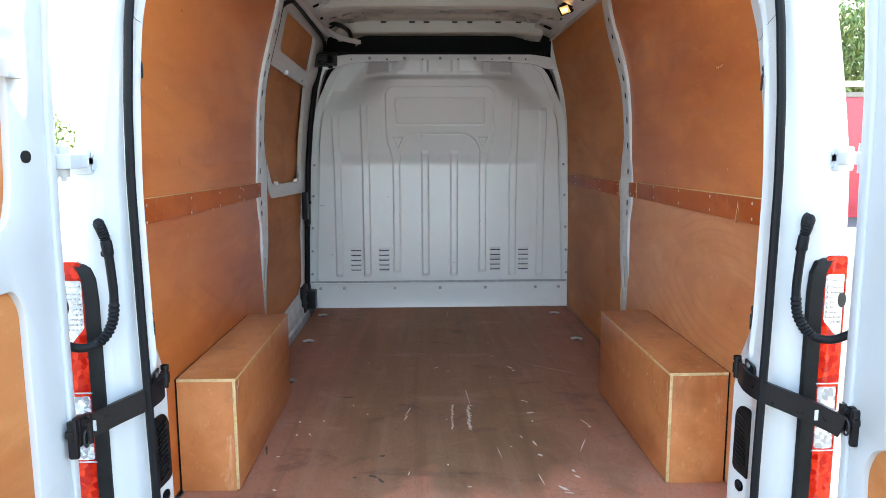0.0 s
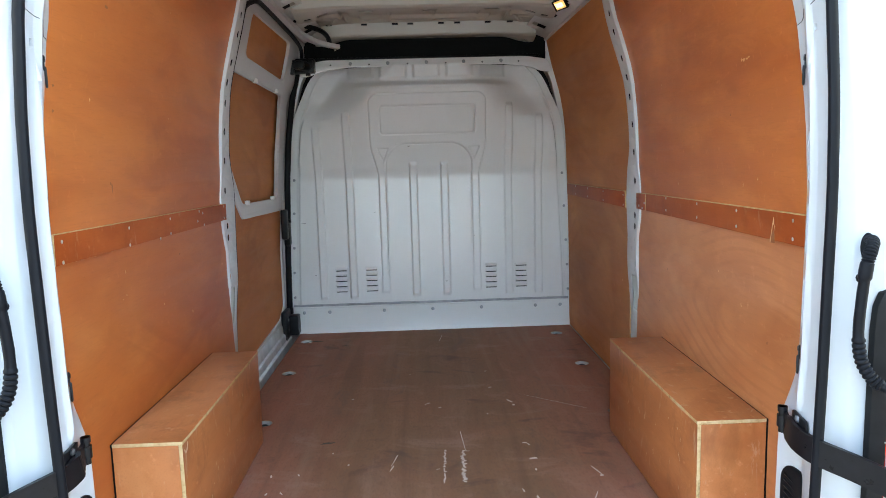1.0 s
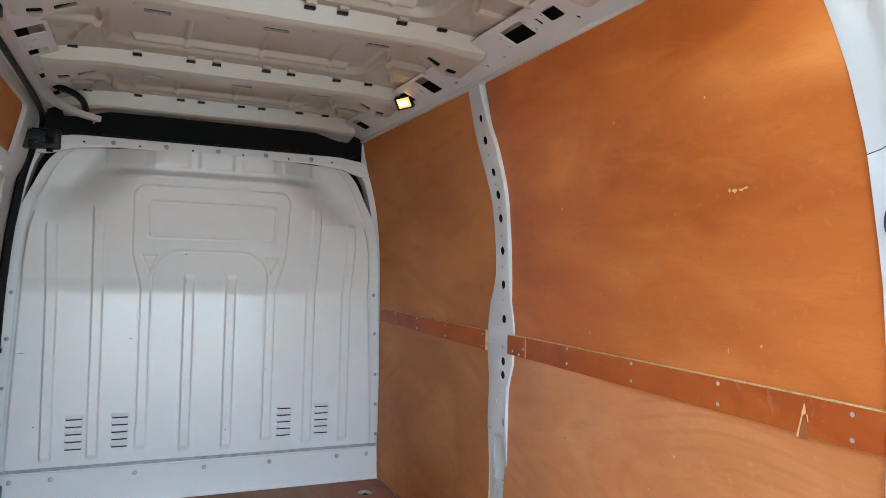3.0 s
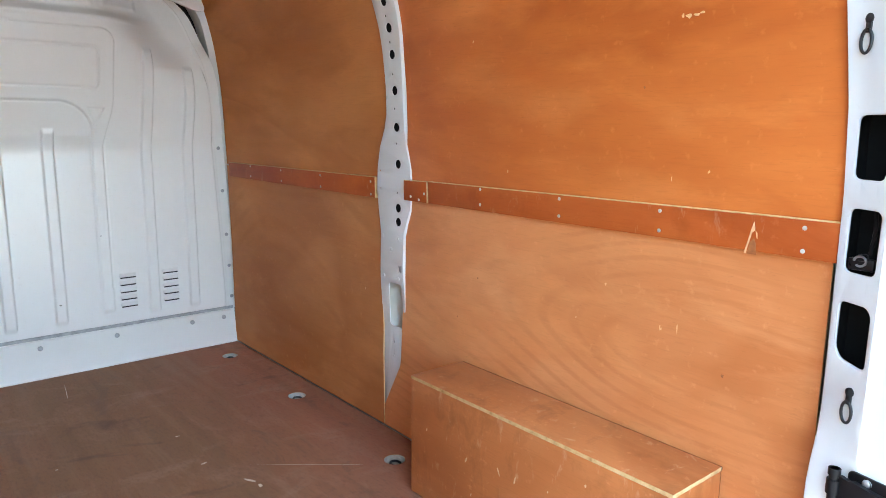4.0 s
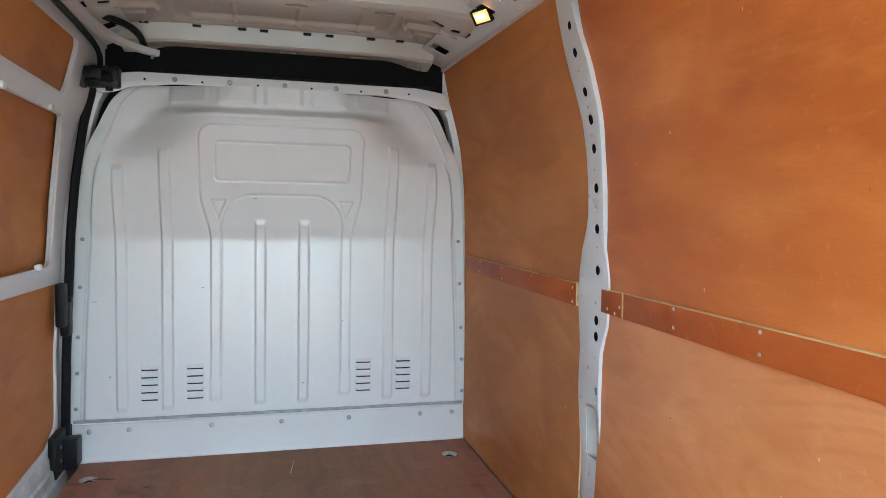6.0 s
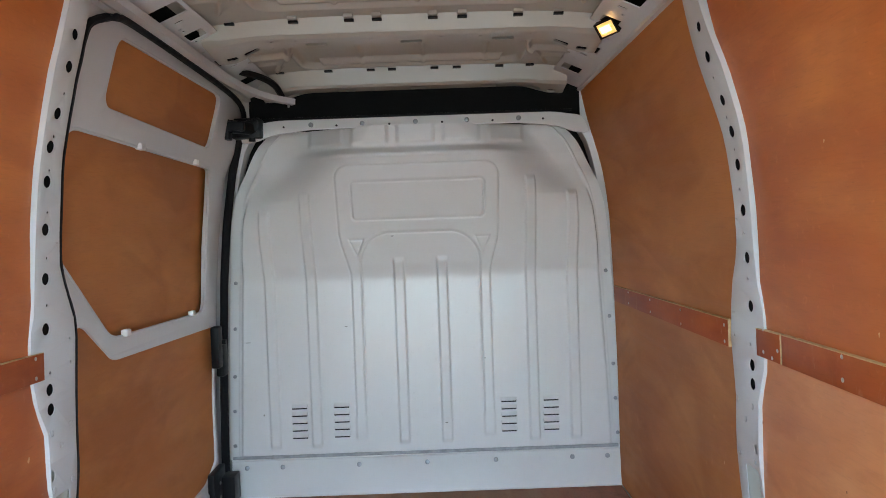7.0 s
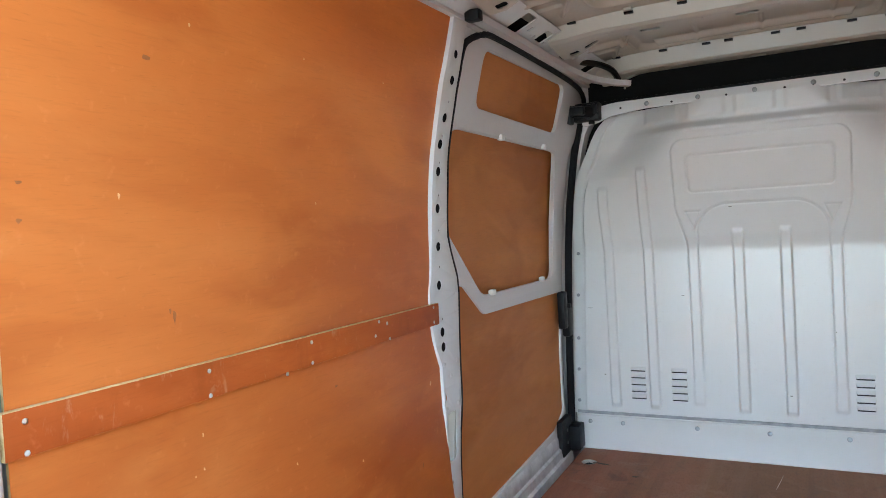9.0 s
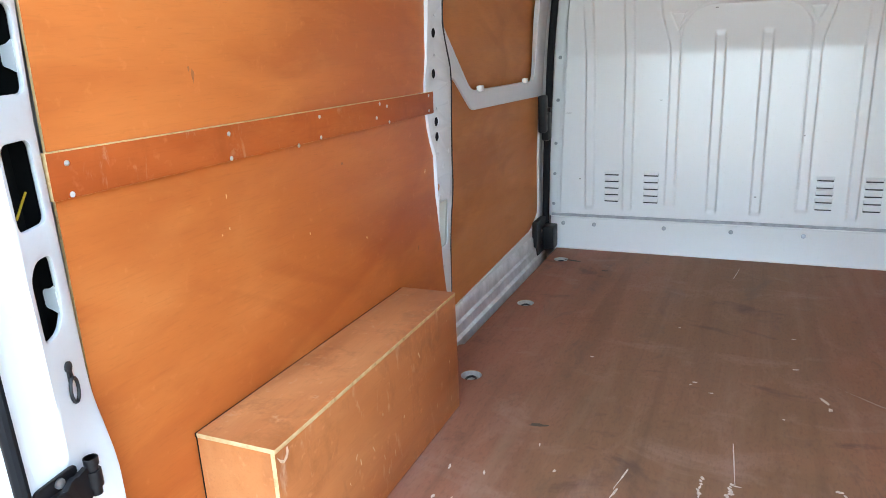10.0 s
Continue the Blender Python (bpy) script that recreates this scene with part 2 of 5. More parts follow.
RED_FENCE = plain("red_painted_hoarding", (0.42, 0.03, 0.045), 0.45, scale=2)
WHITE_RAIL = plain("white_rail_paint", (0.75, 0.75, 0.74), 0.5, scale=3)
# Colour of the added light-blocking wall, blue for its reflection
SCREEN_BLUE = plain("light_screen_blue", (0.15, 0.20, 0.26), 0.6, scale=2)
SLATE = plain("grey_brown_tiles", (0.20, 0.16, 0.14), 0.8, scale=5)
BARK = plain("bark", (0.10, 0.075, 0.05), 0.9, scale=14, bump=0.6)
LEAF = plain("leaves", (0.075, 0.12, 0.028), 0.55, scale=1.2, spread=0.5, bump=0)
RED_MARK = plain("dark_red_wood_mark", (0.33, 0.100, 0.030), 0.5, scale=80)
YELLOW = plain("yellow_cable", (0.38, 0.25, 0.015), 0.6, gloss=0.2)


def lens(name, dark, light, rough, scale):
    """Moulded lamp plastic: small prisms of varying tone behind a smooth face."""
    m = Mat(name, light, rough)
    m.b.inputs["Specular IOR Level"].default_value = 0.25
    v = m.n("ShaderNodeTexVoronoi", Scale=scale)
    m.link(m.coords((1, 0.05, 1)), v.inputs["Vector"])
    m.colour(m.ramp(v.outputs["Color"], [(0.25, dark), (0.55, light), (0.85, tuple(min(1, c * 1.35 + 0.006) for c in light))]))
    m.bump(v.outputs["Distance"], 0.3, 0.003)
    return m.m


RED_LENS = lens("red_lens", (0.30, 0.004, 0.002), (0.42, 0.016, 0.004), 0.08, 70.0)
CLEAR_LENS = lens("clear_lens", (0.42, 0.40, 0.38), (0.52, 0.51, 0.50), 0.08, 140.0)
FACET_LENS = lens("faceted_lens", (0.24, 0.24, 0.25), (0.46, 0.46, 0.47), 0.08, 95.0)
REFLECTOR = plain("lamp_reflector", (0.42, 0.42, 0.43), 0.2, 0.6)


def glow(name, strength):
    m = Mat(name, (0.95, 0.8, 0.5), 0.3)
    m.b.inputs["Emission Color"].default_value = (1.0, 0.52, 0.15, 1)
    m.b.inputs["Emission Strength"].default_value = strength
    return m.m


GLOW = glow("lit_lamp_lens", 0.05)
BULB = glow("lit_bulb", 0.5)

# ---- mesh helpers ----
XC = 0.02  # the van's centre line


def xc(y):
    """The centre line of the lining, shifted along the van to fit the camera's view."""
    return float(np.interp(y, (-0.1, 0.2, 1.42, 2.9), (-0.006, 0.003, 0.02, 0.02)))


def finish(bm, smooth=True):
    bmesh.ops.remove_doubles(bm, verts=bm.verts, dist=1e-6)
    bmesh.ops.recalc_face_normals(bm, faces=bm.faces)
    for f in bm.faces:
        f.smooth = smooth
    for e in bm.edges:
        if len(e.link_faces) == 2 and e.calc_face_angle(0) > radians(35):
            e.smooth = False


def part(name, bm, mats, parent=None, label="", smooth=True, done=False):
    """Link a bmesh as one mesh object, under a thing or on its own."""
    if not done:
        finish(bm, smooth)
    me = bpy.data.meshes.new(name)
    bm.to_mesh(me)
    bm.free()
    for m in mats if isinstance(mats, (list, tuple)) else (mats,):
        me.materials.append(m)
    ob = new(name, me)
    if parent is not None:
        ob.parent = parent
    if label:
        ob["label"] = label
    return ob


def thing(name, label, category, kind="", group="", at=(0, 0, 0)):
    ob = new(name)
    ob.empty_display_size = 0.05
    ob.location = at
    return tagged(ob, label, category, group, kind)


def box(bm, x0, x1, y0, y1, z0, z1, bevel=0.0, mat=0):
    r = bmesh.ops.create_cube(bm, size=1.0)
    for v in r["verts"]:
        v.co = Vector(((x0 + x1) / 2 + v.co.x * (x1 - x0), (y0 + y1) / 2 + v.co.y * (y1 - y0), (z0 + z1) / 2 + v.co.z * (z1 - z0)))
    faces = list({f for v in r["verts"] for f in v.link_faces})
    for f in faces:
        f.material_index = mat
    if bevel:
        bmesh.ops.bevel(bm, geom=list({e for v in r["verts"] for e in v.link_edges}), offset=bevel, segments=2, affect="EDGES", profile=0.6, material=mat)
    return bm


def cyl(bm, p, q, r, n=14, r2=None, mat=0):
    p, q = Vector(p), Vector(q)
    d = q - p
    m = Matrix.Translation((p + q) / 2) @ d.to_track_quat("Z", "Y").to_matrix().to_4x4()
    out = bmesh.ops.create_cone(bm, cap_ends=True, segments=n, radius1=r, radius2=r if r2 is None else r2, depth=d.length, matrix=m)
    for f in {f for v in out["verts"] for f in v.link_faces}:
        f.material_index = mat
    return bm


def dome(bm, c, axis, r, h, n=10, mat=0):
    """A low round head (bolt or screw) at c, standing off along axis."""
    c, a = Vector(c), Vector(axis).normalized()
    cyl(bm, c, c + a * h * 0.6, r, n, mat=mat)
    cyl(bm, c + a * h * 0.6, c + a * h, r, n, r * 0.55, mat=mat)
    return bm


def smooth_path(pts, steps=6):
    """A Catmull-Rom line through the points."""
    p = [Vector(v) for v in pts]
    p = [p[0] * 2 - p[1]] + p + [p[-1] * 2 - p[-2]]
    out = []
    for i in range(1, len(p) - 2):
        for k in range(steps):
            t = k / steps
            out.append(0.5 * ((2 * p[i]) + (p[i + 1] - p[i - 1]) * t + (2 * p[i - 1] - 5 * p[i] + 4 * p[i + 1] - p[i + 2]) * t * t
                              + (3 * p[i] - p[i - 1] - 3 * p[i + 1] + p[i + 2]) * t ** 3))
    return out + [p[-2]]


def sweep(bm, pts, section, up=(0, 0, 1), closed=True, scale=None):
    """Sweep a section of (side, up) offsets along a line of points."""
    rings = []
    pts = [Vector(p) for p in pts]
    for i, p in enumerate(pts):
        d = (pts[min(i + 1, len(pts) - 1)] - pts[max(i - 1, 0)]).normalized()
        side = d.cross(Vector(up))
        side = side.normalized() if side.length > 1e-4 else Vector((1, 0, 0))
        u = side.cross(d).normalized()
        k = scale(i) if scale else 1.0
        rings.append([bm.verts.new(p + side * a * k + u * b * k) for a, b in section])
    n = len(section)
    for r, s in zip(rings, rings[1:]):
        for j in range(n if closed else n - 1):
            bm.faces.new((r[j], r[(j + 1) % n], s[(j + 1) % n], s[j]))
    if closed:
        bm.faces.new(rings[0][::-1])
        bm.faces.new(rings[-1])
    return bm


def circle(r, n=10, squash=1.0):
    return [(r * math.cos(2 * math.pi * k / n), r * squash * math.sin(2 * math.pi * k / n)) for k in range(n)]


def rounded(pts, r, n=5):
    """A closed outline with its corners rounded."""
    out = []
    m = len(pts)
    for i in range(m):
        a, b, c = Vector(pts[i - 1]), Vector(pts[i]), Vector(pts[(i + 1) % m])
        rr = min(r, (a - b).length * 0.45, (c - b).length * 0.45)
        p, q = b + (a - b).normalized() * rr, b + (c - b).normalized() * rr
        for k in range(n + 1):
            t = k / n
            out.append(tuple(p * (1 - t) ** 2 + b * 2 * t * (1 - t) + q * t * t))
    return out


def rect(u0, u1, v0, v1, r=0.0, n=4):
    pts = [(u0, v0), (u1, v0), (u1, v1), (u0, v1)]
    return rounded(pts, r, n) if r else pts


def disc(u, v, ru, rv=None, n=14):
    rv = ru if rv is None else rv
    return [(u + ru * math.cos(2 * math.pi * k / n), v + rv * math.sin(2 * math.pi * k / n)) for k in range(n)]


def plate(outline, holes, thick, place, cuts_v=(), cuts_u=(), bevel=0.0, edge_mat=False):
    """A sheet cut to an outline with holes, thick metres deep, bent by place(u, v, w); w runs from 0 to thick."""
    cu = bpy.data.curves.new("plate", "CURVE")
    cu.dimensions, cu.fill_mode = "2D", "BOTH"
    cu.extrude = thick / 2 - bevel
    cu.bevel_depth, cu.offset, cu.bevel_resolution = bevel, -bevel, 1
    for loop in (outline, *holes):
        sp = cu.splines.new("POLY")
        sp.points.add(len(loop) - 1)
        for pt, (u, v) in zip(sp.points, loop):
            pt.co = (u, v, 0, 1)
        sp.use_cyclic_u = True
    ob = new("plate", cu)
    me = bpy.data.meshes.new_from_object(ob.evaluated_get(bpy.context.evaluated_depsgraph_get()))
    bm = bmesh.new()
    bm.from_mesh(me)
    bpy.data.objects.remove(ob)
    bpy.data.curves.remove(cu)
    bpy.data.meshes.remove(me)
    bmesh.ops.remove_doubles(bm, verts=bm.verts, dist=1e-5)
    for axis, cuts in (((0, 1, 0), cuts_v), ((1, 0, 0), cuts_u)):
        for c in cuts:
            bmesh.ops.bisect_plane(bm, geom=[*bm.verts, *bm.edges, *bm.faces], plane_co=(c, c, 0), plane_no=axis, dist=1e-5)
    bm.normal_update()
    for f in bm.faces:
        f.material_index = 1 if edge_mat and abs(f.normal.z) < 0.7 else 0
    for v in bm.verts:
        v.co = place(v.co.x, v.co.y, v.co.z + thick / 2)
    return bm


def profile(*pts, soft=0.035):
    """A smooth width over height through (z, width) points."""
    z = np.array([p[0] for p in pts])
    w = np.array([p[1] for p in pts])

    def f(v):
        return float(np.mean(np.interp(v + np.linspace(-soft, soft, 7), z, w)))
    return f


PLY_W = profile((0, 0.884), (0.5, 0.882), (0.95, 0.874), (1.1, 0.868), (1.22, 0.864), (1.33, 0.853), (1.41, 0.842), (1.49, 0.820), (1.6, 0.786), (1.68, 0.764), (1.82, 0.736))
PILLAR_W = profile((0, 0.90), (0.3, 0.892), (0.45, 0.885), (0.6, 0.868), (0.8, 0.867), (1.0, 0.866), (1.1, 0.859), (1.22, 0.852), (1.33, 0.84), (1.41, 0.828), (1.49, 0.805), (1.6, 0.770), (1.68, 0.75), (1.83, 0.722))
DPIL_W = profile((0, 0.80), (0.45, 0.805), (0.52, 0.83), (0.58, 0.852), (1.0, 0.858), (1.2, 0.85), (1.4, 0.832), (1.6, 0.785), (1.75, 0.735), (1.9, 0.66))
DPIL_K = profile((0, 0.2), (0.42, 0.2), (0.56, -0.5), (2, -0.5))
REAR_FIT = Matrix.Translation((-0.0036, -0.0847, 0.0477)) @ Matrix.Scale(0.956, 4)  # shrinks the rear frame towards the first camera position to fit its view
XR = -0.006  # centre line at the rear doors
XH = {1: 0.004, -1: -0.009}  # x offset of the lights and hoses on each side, set to fit the view
DOOR_W = profile((0, 0.925), (0.5, 0.925), (0.9, 0.905), (1.15, 0.885), (1.45, 0.845), (1.55, 0.800), (1.78, 0.752), (1.9, 0.73), soft=0.02)
SEAL_W = profile((0, 0.838), (0.2, 0.838), (0.6, 0.846), (1.0, 0.851), (1.2, 0.846), (1.45, 0.828), (1.6, 0.79), (1.8, 0.72))
OUT_W = profile((-1, 1.03), (0.3, 1.03), (0.9, 1.025), (1.05, 1.018), (1.18, 1.0), (1.3, 0.982), (1.45, 0.955), (1.62, 0.91), (1.75, 0.86), (1.85, 0.79), (1.95, 0.55))
ZS = [0.4, 0.52, 0.58, 0.66, 0.8, 0.95, 1.05, 1.15, 1.22, 1.28, 1.33, 1.38, 1.42, 1.46, 1.5, 1.55, 1.6, 1.65, 1.7, 1.75]


def wall_map(side, width, inset=0.0):
    """Sheet coordinates (along the van, up, outwards) on a side wall of that width."""
    return lambda u, v, w: Vector((xc(u) + side * (width(v) + inset + w), u, v))


# ---- ground and shell ----
def build_ground():
    bm = bmesh.new()
    bmesh.ops.create_grid(bm, x_segments=2, y_segments=2, size=400)
    for v in bm.verts:
        v.co.z = -0.62
    tagged(part("ground", bm, ASPHALT), "grey asphalt yard under the van", "ground", kind="structure")


build_ground()


def build_shell():
    """The outer skin of the van: sides, roof and the closed front end."""
    bm = bmesh.new()
    sec = [(OUT_W(z), z) for z in (-0.30, 0.0, 0.3, 0.6, 0.9, 1.05, 1.18, 1.3, 1.45, 1.55, 1.65, 1.75, 1.82, 1.88, 1.93)] + [(0.45, 1.965), (0.25, 1.975), (0.0, 1.98)]
    line = [(XC + x, z) for x, z in sec] + [(XC - x, z) for x, z in sec[-2::-1]]
    ys = (0.0, 0.7, 1.4, 2.1, 2.95)
    rows = [[bm.verts.new((x, y, z) if y else REAR_FIT @ Vector((x, y, z))) for x, z in line] for y in ys]
    for a, b in zip(rows, rows[1:]):
        for i in range(len(line) - 1):
            bm.faces.new((a[i], a[i + 1], b[i + 1], b[i]))
    bm.faces.new(rows[-1])
    shell = part("van_body", bm, WHITE_OUT)
    sol = shell.modifiers.new("thickness", "SOLIDIFY")
    sol.thickness, sol.offset = 0.004, 1
    tagged(shell, "white painted outer body of a panel van", "van body", kind="structure")
    bm = box(bmesh.new(), XC - 0.97, XC + 0.97, -0.09, 2.94, -0.30, -0.045, 0.01)
    part("floor_pan", bm, WHITE_OUT, shell)
    for s in (-1, 1):
        for y in (0.64,):
            bm = cyl(bmesh.new(), (XC + s * 0.72, y, -0.29), (XC + s * 0.94, y, -0.29), 0.33, 32)
            part("wheel", bm, RUBBER, shell, "black road wheel")
    bm = cyl(bmesh.new(), (XC - 0.6, 2.7, -0.62), (XC - 0.6, 2.7, -0.29), 0.06, 16)
    cyl(bm, (XC + 0.6, 2.7, -0.62), (XC + 0.6, 2.7, -0.29), 0.06, 16)
    part("underframe_post", bm, DARK_STEEL, shell)
    return shell


build_shell()

# ---- floor ----
TIE_DOWNS = [(0.772, 1.277), (0.787, 1.982), (0.778, 2.629), (-0.733, 1.288), (-0.755, 1.99), (-0.762, 2.629)]


def build_floor():
    out = [(-0.868, -0.075), (0.901, -0.075), (0.901, 2.828), (-0.835, 2.828), (-0.848, 1.515), (-0.868, 1.505)]
    holes = [disc(x, y, 0.036, 0.036, 20) for x, y in TIE_DOWNS]
    fl = tagged(part("floor", plate(out, holes, 0.012, lambda u, v, w: Vector((u, v, w - 0.012)), edge_mat=True), [FLOOR, EDGE]),
                "worn red-brown plywood van floor with pale scratches", "floor", kind="structure")
    rng = random.Random(4)

    def flake(x, y, lx, ly, turn=0.0, name="scuff_mark", mat=None):
        n = 9
        bm = bmesh.new()
        vs = []
        for k in range(n):
            a = 2 * math.pi * k / n
            r = rng.uniform(0.5, 1.1)
            p = Vector((math.cos(a) * lx * r, math.sin(a) * ly * r, 0.0008))
            p.rotate(Euler((0, 0, radians(turn))))
            vs.append(bm.verts.new(p + Vector((x, y, 0))))
        bm.faces.new(vs)
        part(name, bm, mat or PALE_SCUFF, fl)
    for k in range(20):
        flake(0.0135 + 0.0005 * k + rng.uniform(-0.003, 0.003), 0.675 + 0.0137 * k, rng.uniform(0.003, 0.007), rng.uniform(0.006, 0.011), rng.uniform(-20, 20))
    for k in range(26):
        flake(0.081 + 0.0004 * k + rng.uniform(-0.005, 0.005), 0.675 + 0.0102 * k, rng.uniform(0.004, 0.011), rng.uniform(0.005, 0.009), rng.uniform(-40, 40))
    flake(0.105, 0.925, 0.014, 0.003, 5)
    flake(0.095, 1.05, 0.0022, 0.125, 3)
    flake(-0.007, 0.78, 0.009, 0.003, 20)
    for x, y, lx, ly, a in ((-0.163, 0.873, 0.003, 0.06, -12), (-0.172, 0.80, 0.004, 0.03, -14), (0.337, 1.445, 0.007, 0.03, 25), (0.345, 1.40, 0.007, 0.014, 0), (0.333, 0.98, 0.009, 0.008, 0), (0.345, 0.965, 0.004, 0.014, 20),
                            (0.347, 0.84, 0.019, 0.013, 10), (0.335, 0.835, 0.010, 0.008, 0), (0.338, 0.746, 0.005, 0.013, 0), (0.313, 0.536, 0.005, 0.028, 10), (0.317, 0.43, 0.009, 0.018, 35), (0.272, 0.592, 0.003, 0.018, 10),
                            (0.223, 0.504, 0.006, 0.006, 0), (0.548, 0.718, 0.004, 0.05, 18), (0.556, 0.68, 0.008, 0.008, 0), (0.49, 0.512, 0.003, 0.07, -22), (0.409, 0.305, 0.008, 0.012, 10), (0.351, 0.18, 0.007, 0.024, 35),
                            (0.362, 0.15, 0.016, 0.004, -20), (0.413, 0.261, 0.005, 0.022, 40), (0.174, 0.455, 0.0015, 0.06, 4), (-0.501, 0.777, 0.004, 0.012, 20), (-0.032, 1.459, 0.008, 0.006, 0), (-0.045, 1.44, 0.005, 0.005, 0),
                            (-0.596, 0.773, 0.006, 0.012, 10), (-0.588, 0.642, 0.006, 0.010, 0), (-0.535, 0.64, 0.004, 0.012, 30), (-0.54, 0.65, 0.003, 0.008, 0), (-0.33, 0.844, 0.006, 0.008, 0), (-0.015, 0.365, 0.004, 0.008, 0),
                            (0.265, 1.647, 0.012, 0.006, 20), (0.268, 1.904, 0.01, 0.004, 0), (0.22, 1.30, 0.004, 0.006, 0), (-0.38, 1.55, 0.008, 0.005, 0), (-0.12, 1.9, 0.007, 0.004, 0), (0.02, 1.40, 0.01, 0.005, 12),
                            (-0.62, 0.45, 0.008, 0.005, 0), (-0.58, 0.20, 0.006, 0.012, 40), (0.29, 0.25, 0.002, 0.05, 6), (0.05, 0.20, 0.008, 0.004, 0), (-0.40, 0.95, 0.003, 0.012, 10), (-0.15, 0.30, 0.003, 0.02, -8)):
        flake(x, y, lx, ly, a)
    # dark smears
    for x, y, lx, ly, a in ((-0.33, 0.279, 0.010, 0.010, 0), (-0.271, 0.285, 0.028, 0.008, -30), (-0.243, 0.256, 0.008, 0.022, 30), (-0.248, 0.443, 0.012, 0.012, 20), (-0.435, 1.049, 0.035, 0.010, 15), (-0.671, 0.502, 0.006, 0.05, 10),
                            (-0.70, 2.62, 0.05, 0.010, -10), (-0.52, 2.50, 0.020, 0.012, 20)):
        flake(x, y, lx, ly, a, "smear", BARK)
    flake(0.55, 1.41, 0.24, 0.0016, -39, "scratch")
    flake(0.059, 2.6, 0.0016, 0.11, -8, "scratch")
    return fl


build_floor()


def tie_down(x, y):
    """A round recess in the floor with a lashing loop in it."""
    t = thing("tie_down_point", "white recessed floor cup with a steel lashing loop", "tie-down", group="floor tie-downs", at=(x, y, 0))
    bm = bmesh.new()
    rings = []
    for r, z in ((0.0355, -0.0005), (0.034, -0.004), (0.033, -0.022), (0.02, -0.028), (0.002, -0.028)):
        rings.append([bm.verts.new((r * a, r * b, z)) for a, b in circle(1.0, 20)])
    for a, b in zip(rings, rings[1:]):
        for k in range(20):
            bm.faces.new((a[k], a[(k + 1) % 20], b[(k + 1) % 20], b[k]))
    part("cup", bm, CUP, t)
    loop = [(0.016 * math.cos(a), -0.005 + 0.02 * math.sin(a), -0.012) for a in np.linspace(-0.6, math.pi + 0.6, 12)]
    part("loop", sweep(bmesh.new(), loop, circle(0.004, 8)), DARK_STEEL, t, "dark steel lashing loop")
    part("bolt", dome(bmesh.new(), (0, -0.012, -0.026), (0, 0, 1), 0.009, 0.008, 8), DARK_STEEL, t)


for xy in TIE_DOWNS:
    tie_down(*xy)

# ---- side lining ----


def screws(parent, pts, side, width, z_off=0.0):
    for y, z in pts:
        x = xc(y) + side * (width(z) - 0.012 + z_off)
        part("screw", dome(bmesh.new(), (x, y, z), (-side, 0, 0), 0.0048, 0.0022, 8), SCREW, parent)


def lining_panel(name, side, outline, mat, parent, holes=(), inset=0.0, label=""):
    vs = [z for z in ZS if z > min(p[1] for p in outline) and z < max(p[1] for p in outline)]
    return part(name, plate(outline, holes, 0.006, wall_map(side, PLY_W, inset), vs, (0.2, 0.7), edge_mat=True), [mat, EDGE], parent, label)


def batten(side, y0, y1, parent, rows, rear, front, raw=0.0016):
    """A flat strip of plywood screwed over the joint of the panels; its lower and upper edge at both ends."""
    quad = [(y0, rear[0]), (y1, front[0]), (y1, front[1]), (y0, rear[1])]
    lip = [(y0 + 0.001, rear[1] - raw), (y1 - 0.001, front[1] - raw), (y1 - 0.001, front[1] + 0.0004), (y0 + 0.001, rear[1] + 0.0004)]
    ob = part("batten", plate(quad, [], 0.012, wall_map(side, PLY_W, -0.0125), (), (0.2, 0.8), edge_mat=True, bevel=0.0008), [BATTEN, EDGE], parent,
              "red-brown plywood batten with raw pale edges")
    part("raw_edge", plate(lip, [], 0.0125, wall_map(side, PLY_W, -0.0135), (), (0.2, 0.8)), EDGE, ob, "pale raw upper edge")
    screws(ob, rows, side, PLY_W)
    return ob


wall_right = thing("wall_right", "van side lined with varnished orange-brown plywood", "wall", kind="structure")
wall_left = thing("wall_left", "van side lined with varnished orange-brown plywood", "wall", kind="structure")
TWO = (0.926, 0.881)
# rear bay of the driver's side: the lower sheet is cut on a slant beside the pillar
lining_panel("plywood_panel", 1, [(0.016, 0.006), (1.519, 0.006), (1.519, 0.083), (1.487, 0.142), (1.423, 0.258), (1.417, 0.292), (1.409, 0.42), (1.395, 0.565), (1.388, 0.72), (1.375, 0.897), (0.014, 0.897)], PLY_B, wall_right)
lining_panel("plywood_panel", 1, [(0.006, 0.905), (1.372, 0.905), (1.36, 1.1), (1.36, 1.80), (0.006, 1.80)], PLY, wall_right)
# front bay
lining_panel("plywood_panel", 1, [(1.524, 0.006), (2.84, 0.006), (2.84, 0.897), (1.50, 0.897), (1.50, 0.74), (1.518, 0.66), (1.530, 0.5), (1.523, 0.39), (1.526, 0.28), (1.524, 0.10)], PLY_Z, wall_right)
lining_panel("plywood_panel", 1, [(1.515, 0.905), (2.84, 0.905), (2.84, 1.80), (1.462, 1.80), (1.462, 1.2), (1.515, 1.0)], PLY_DOOR, wall_right)
batten(1, -0.005, 1.242, wall_right, [(y, z) for y in (0.994, 0.689, 0.388, 0.067) for z in TWO], (0.867, 0.944), (0.861, 0.931))
batten(1, 1.250, 1.374, wall_right, [(1.332, 0.93), (1.335, 0.875), (1.29, 0.868), (1.262, 0.89)], (0.861, 0.930), (0.860, 0.927))
batten(1, 1.545, 2.79, wall_right, [(y, z) for y in (1.57, 1.92, 2.25, 2.55) for z in (0.908, 0.863)], (0.852, 0.926), (0.848, 0.916))
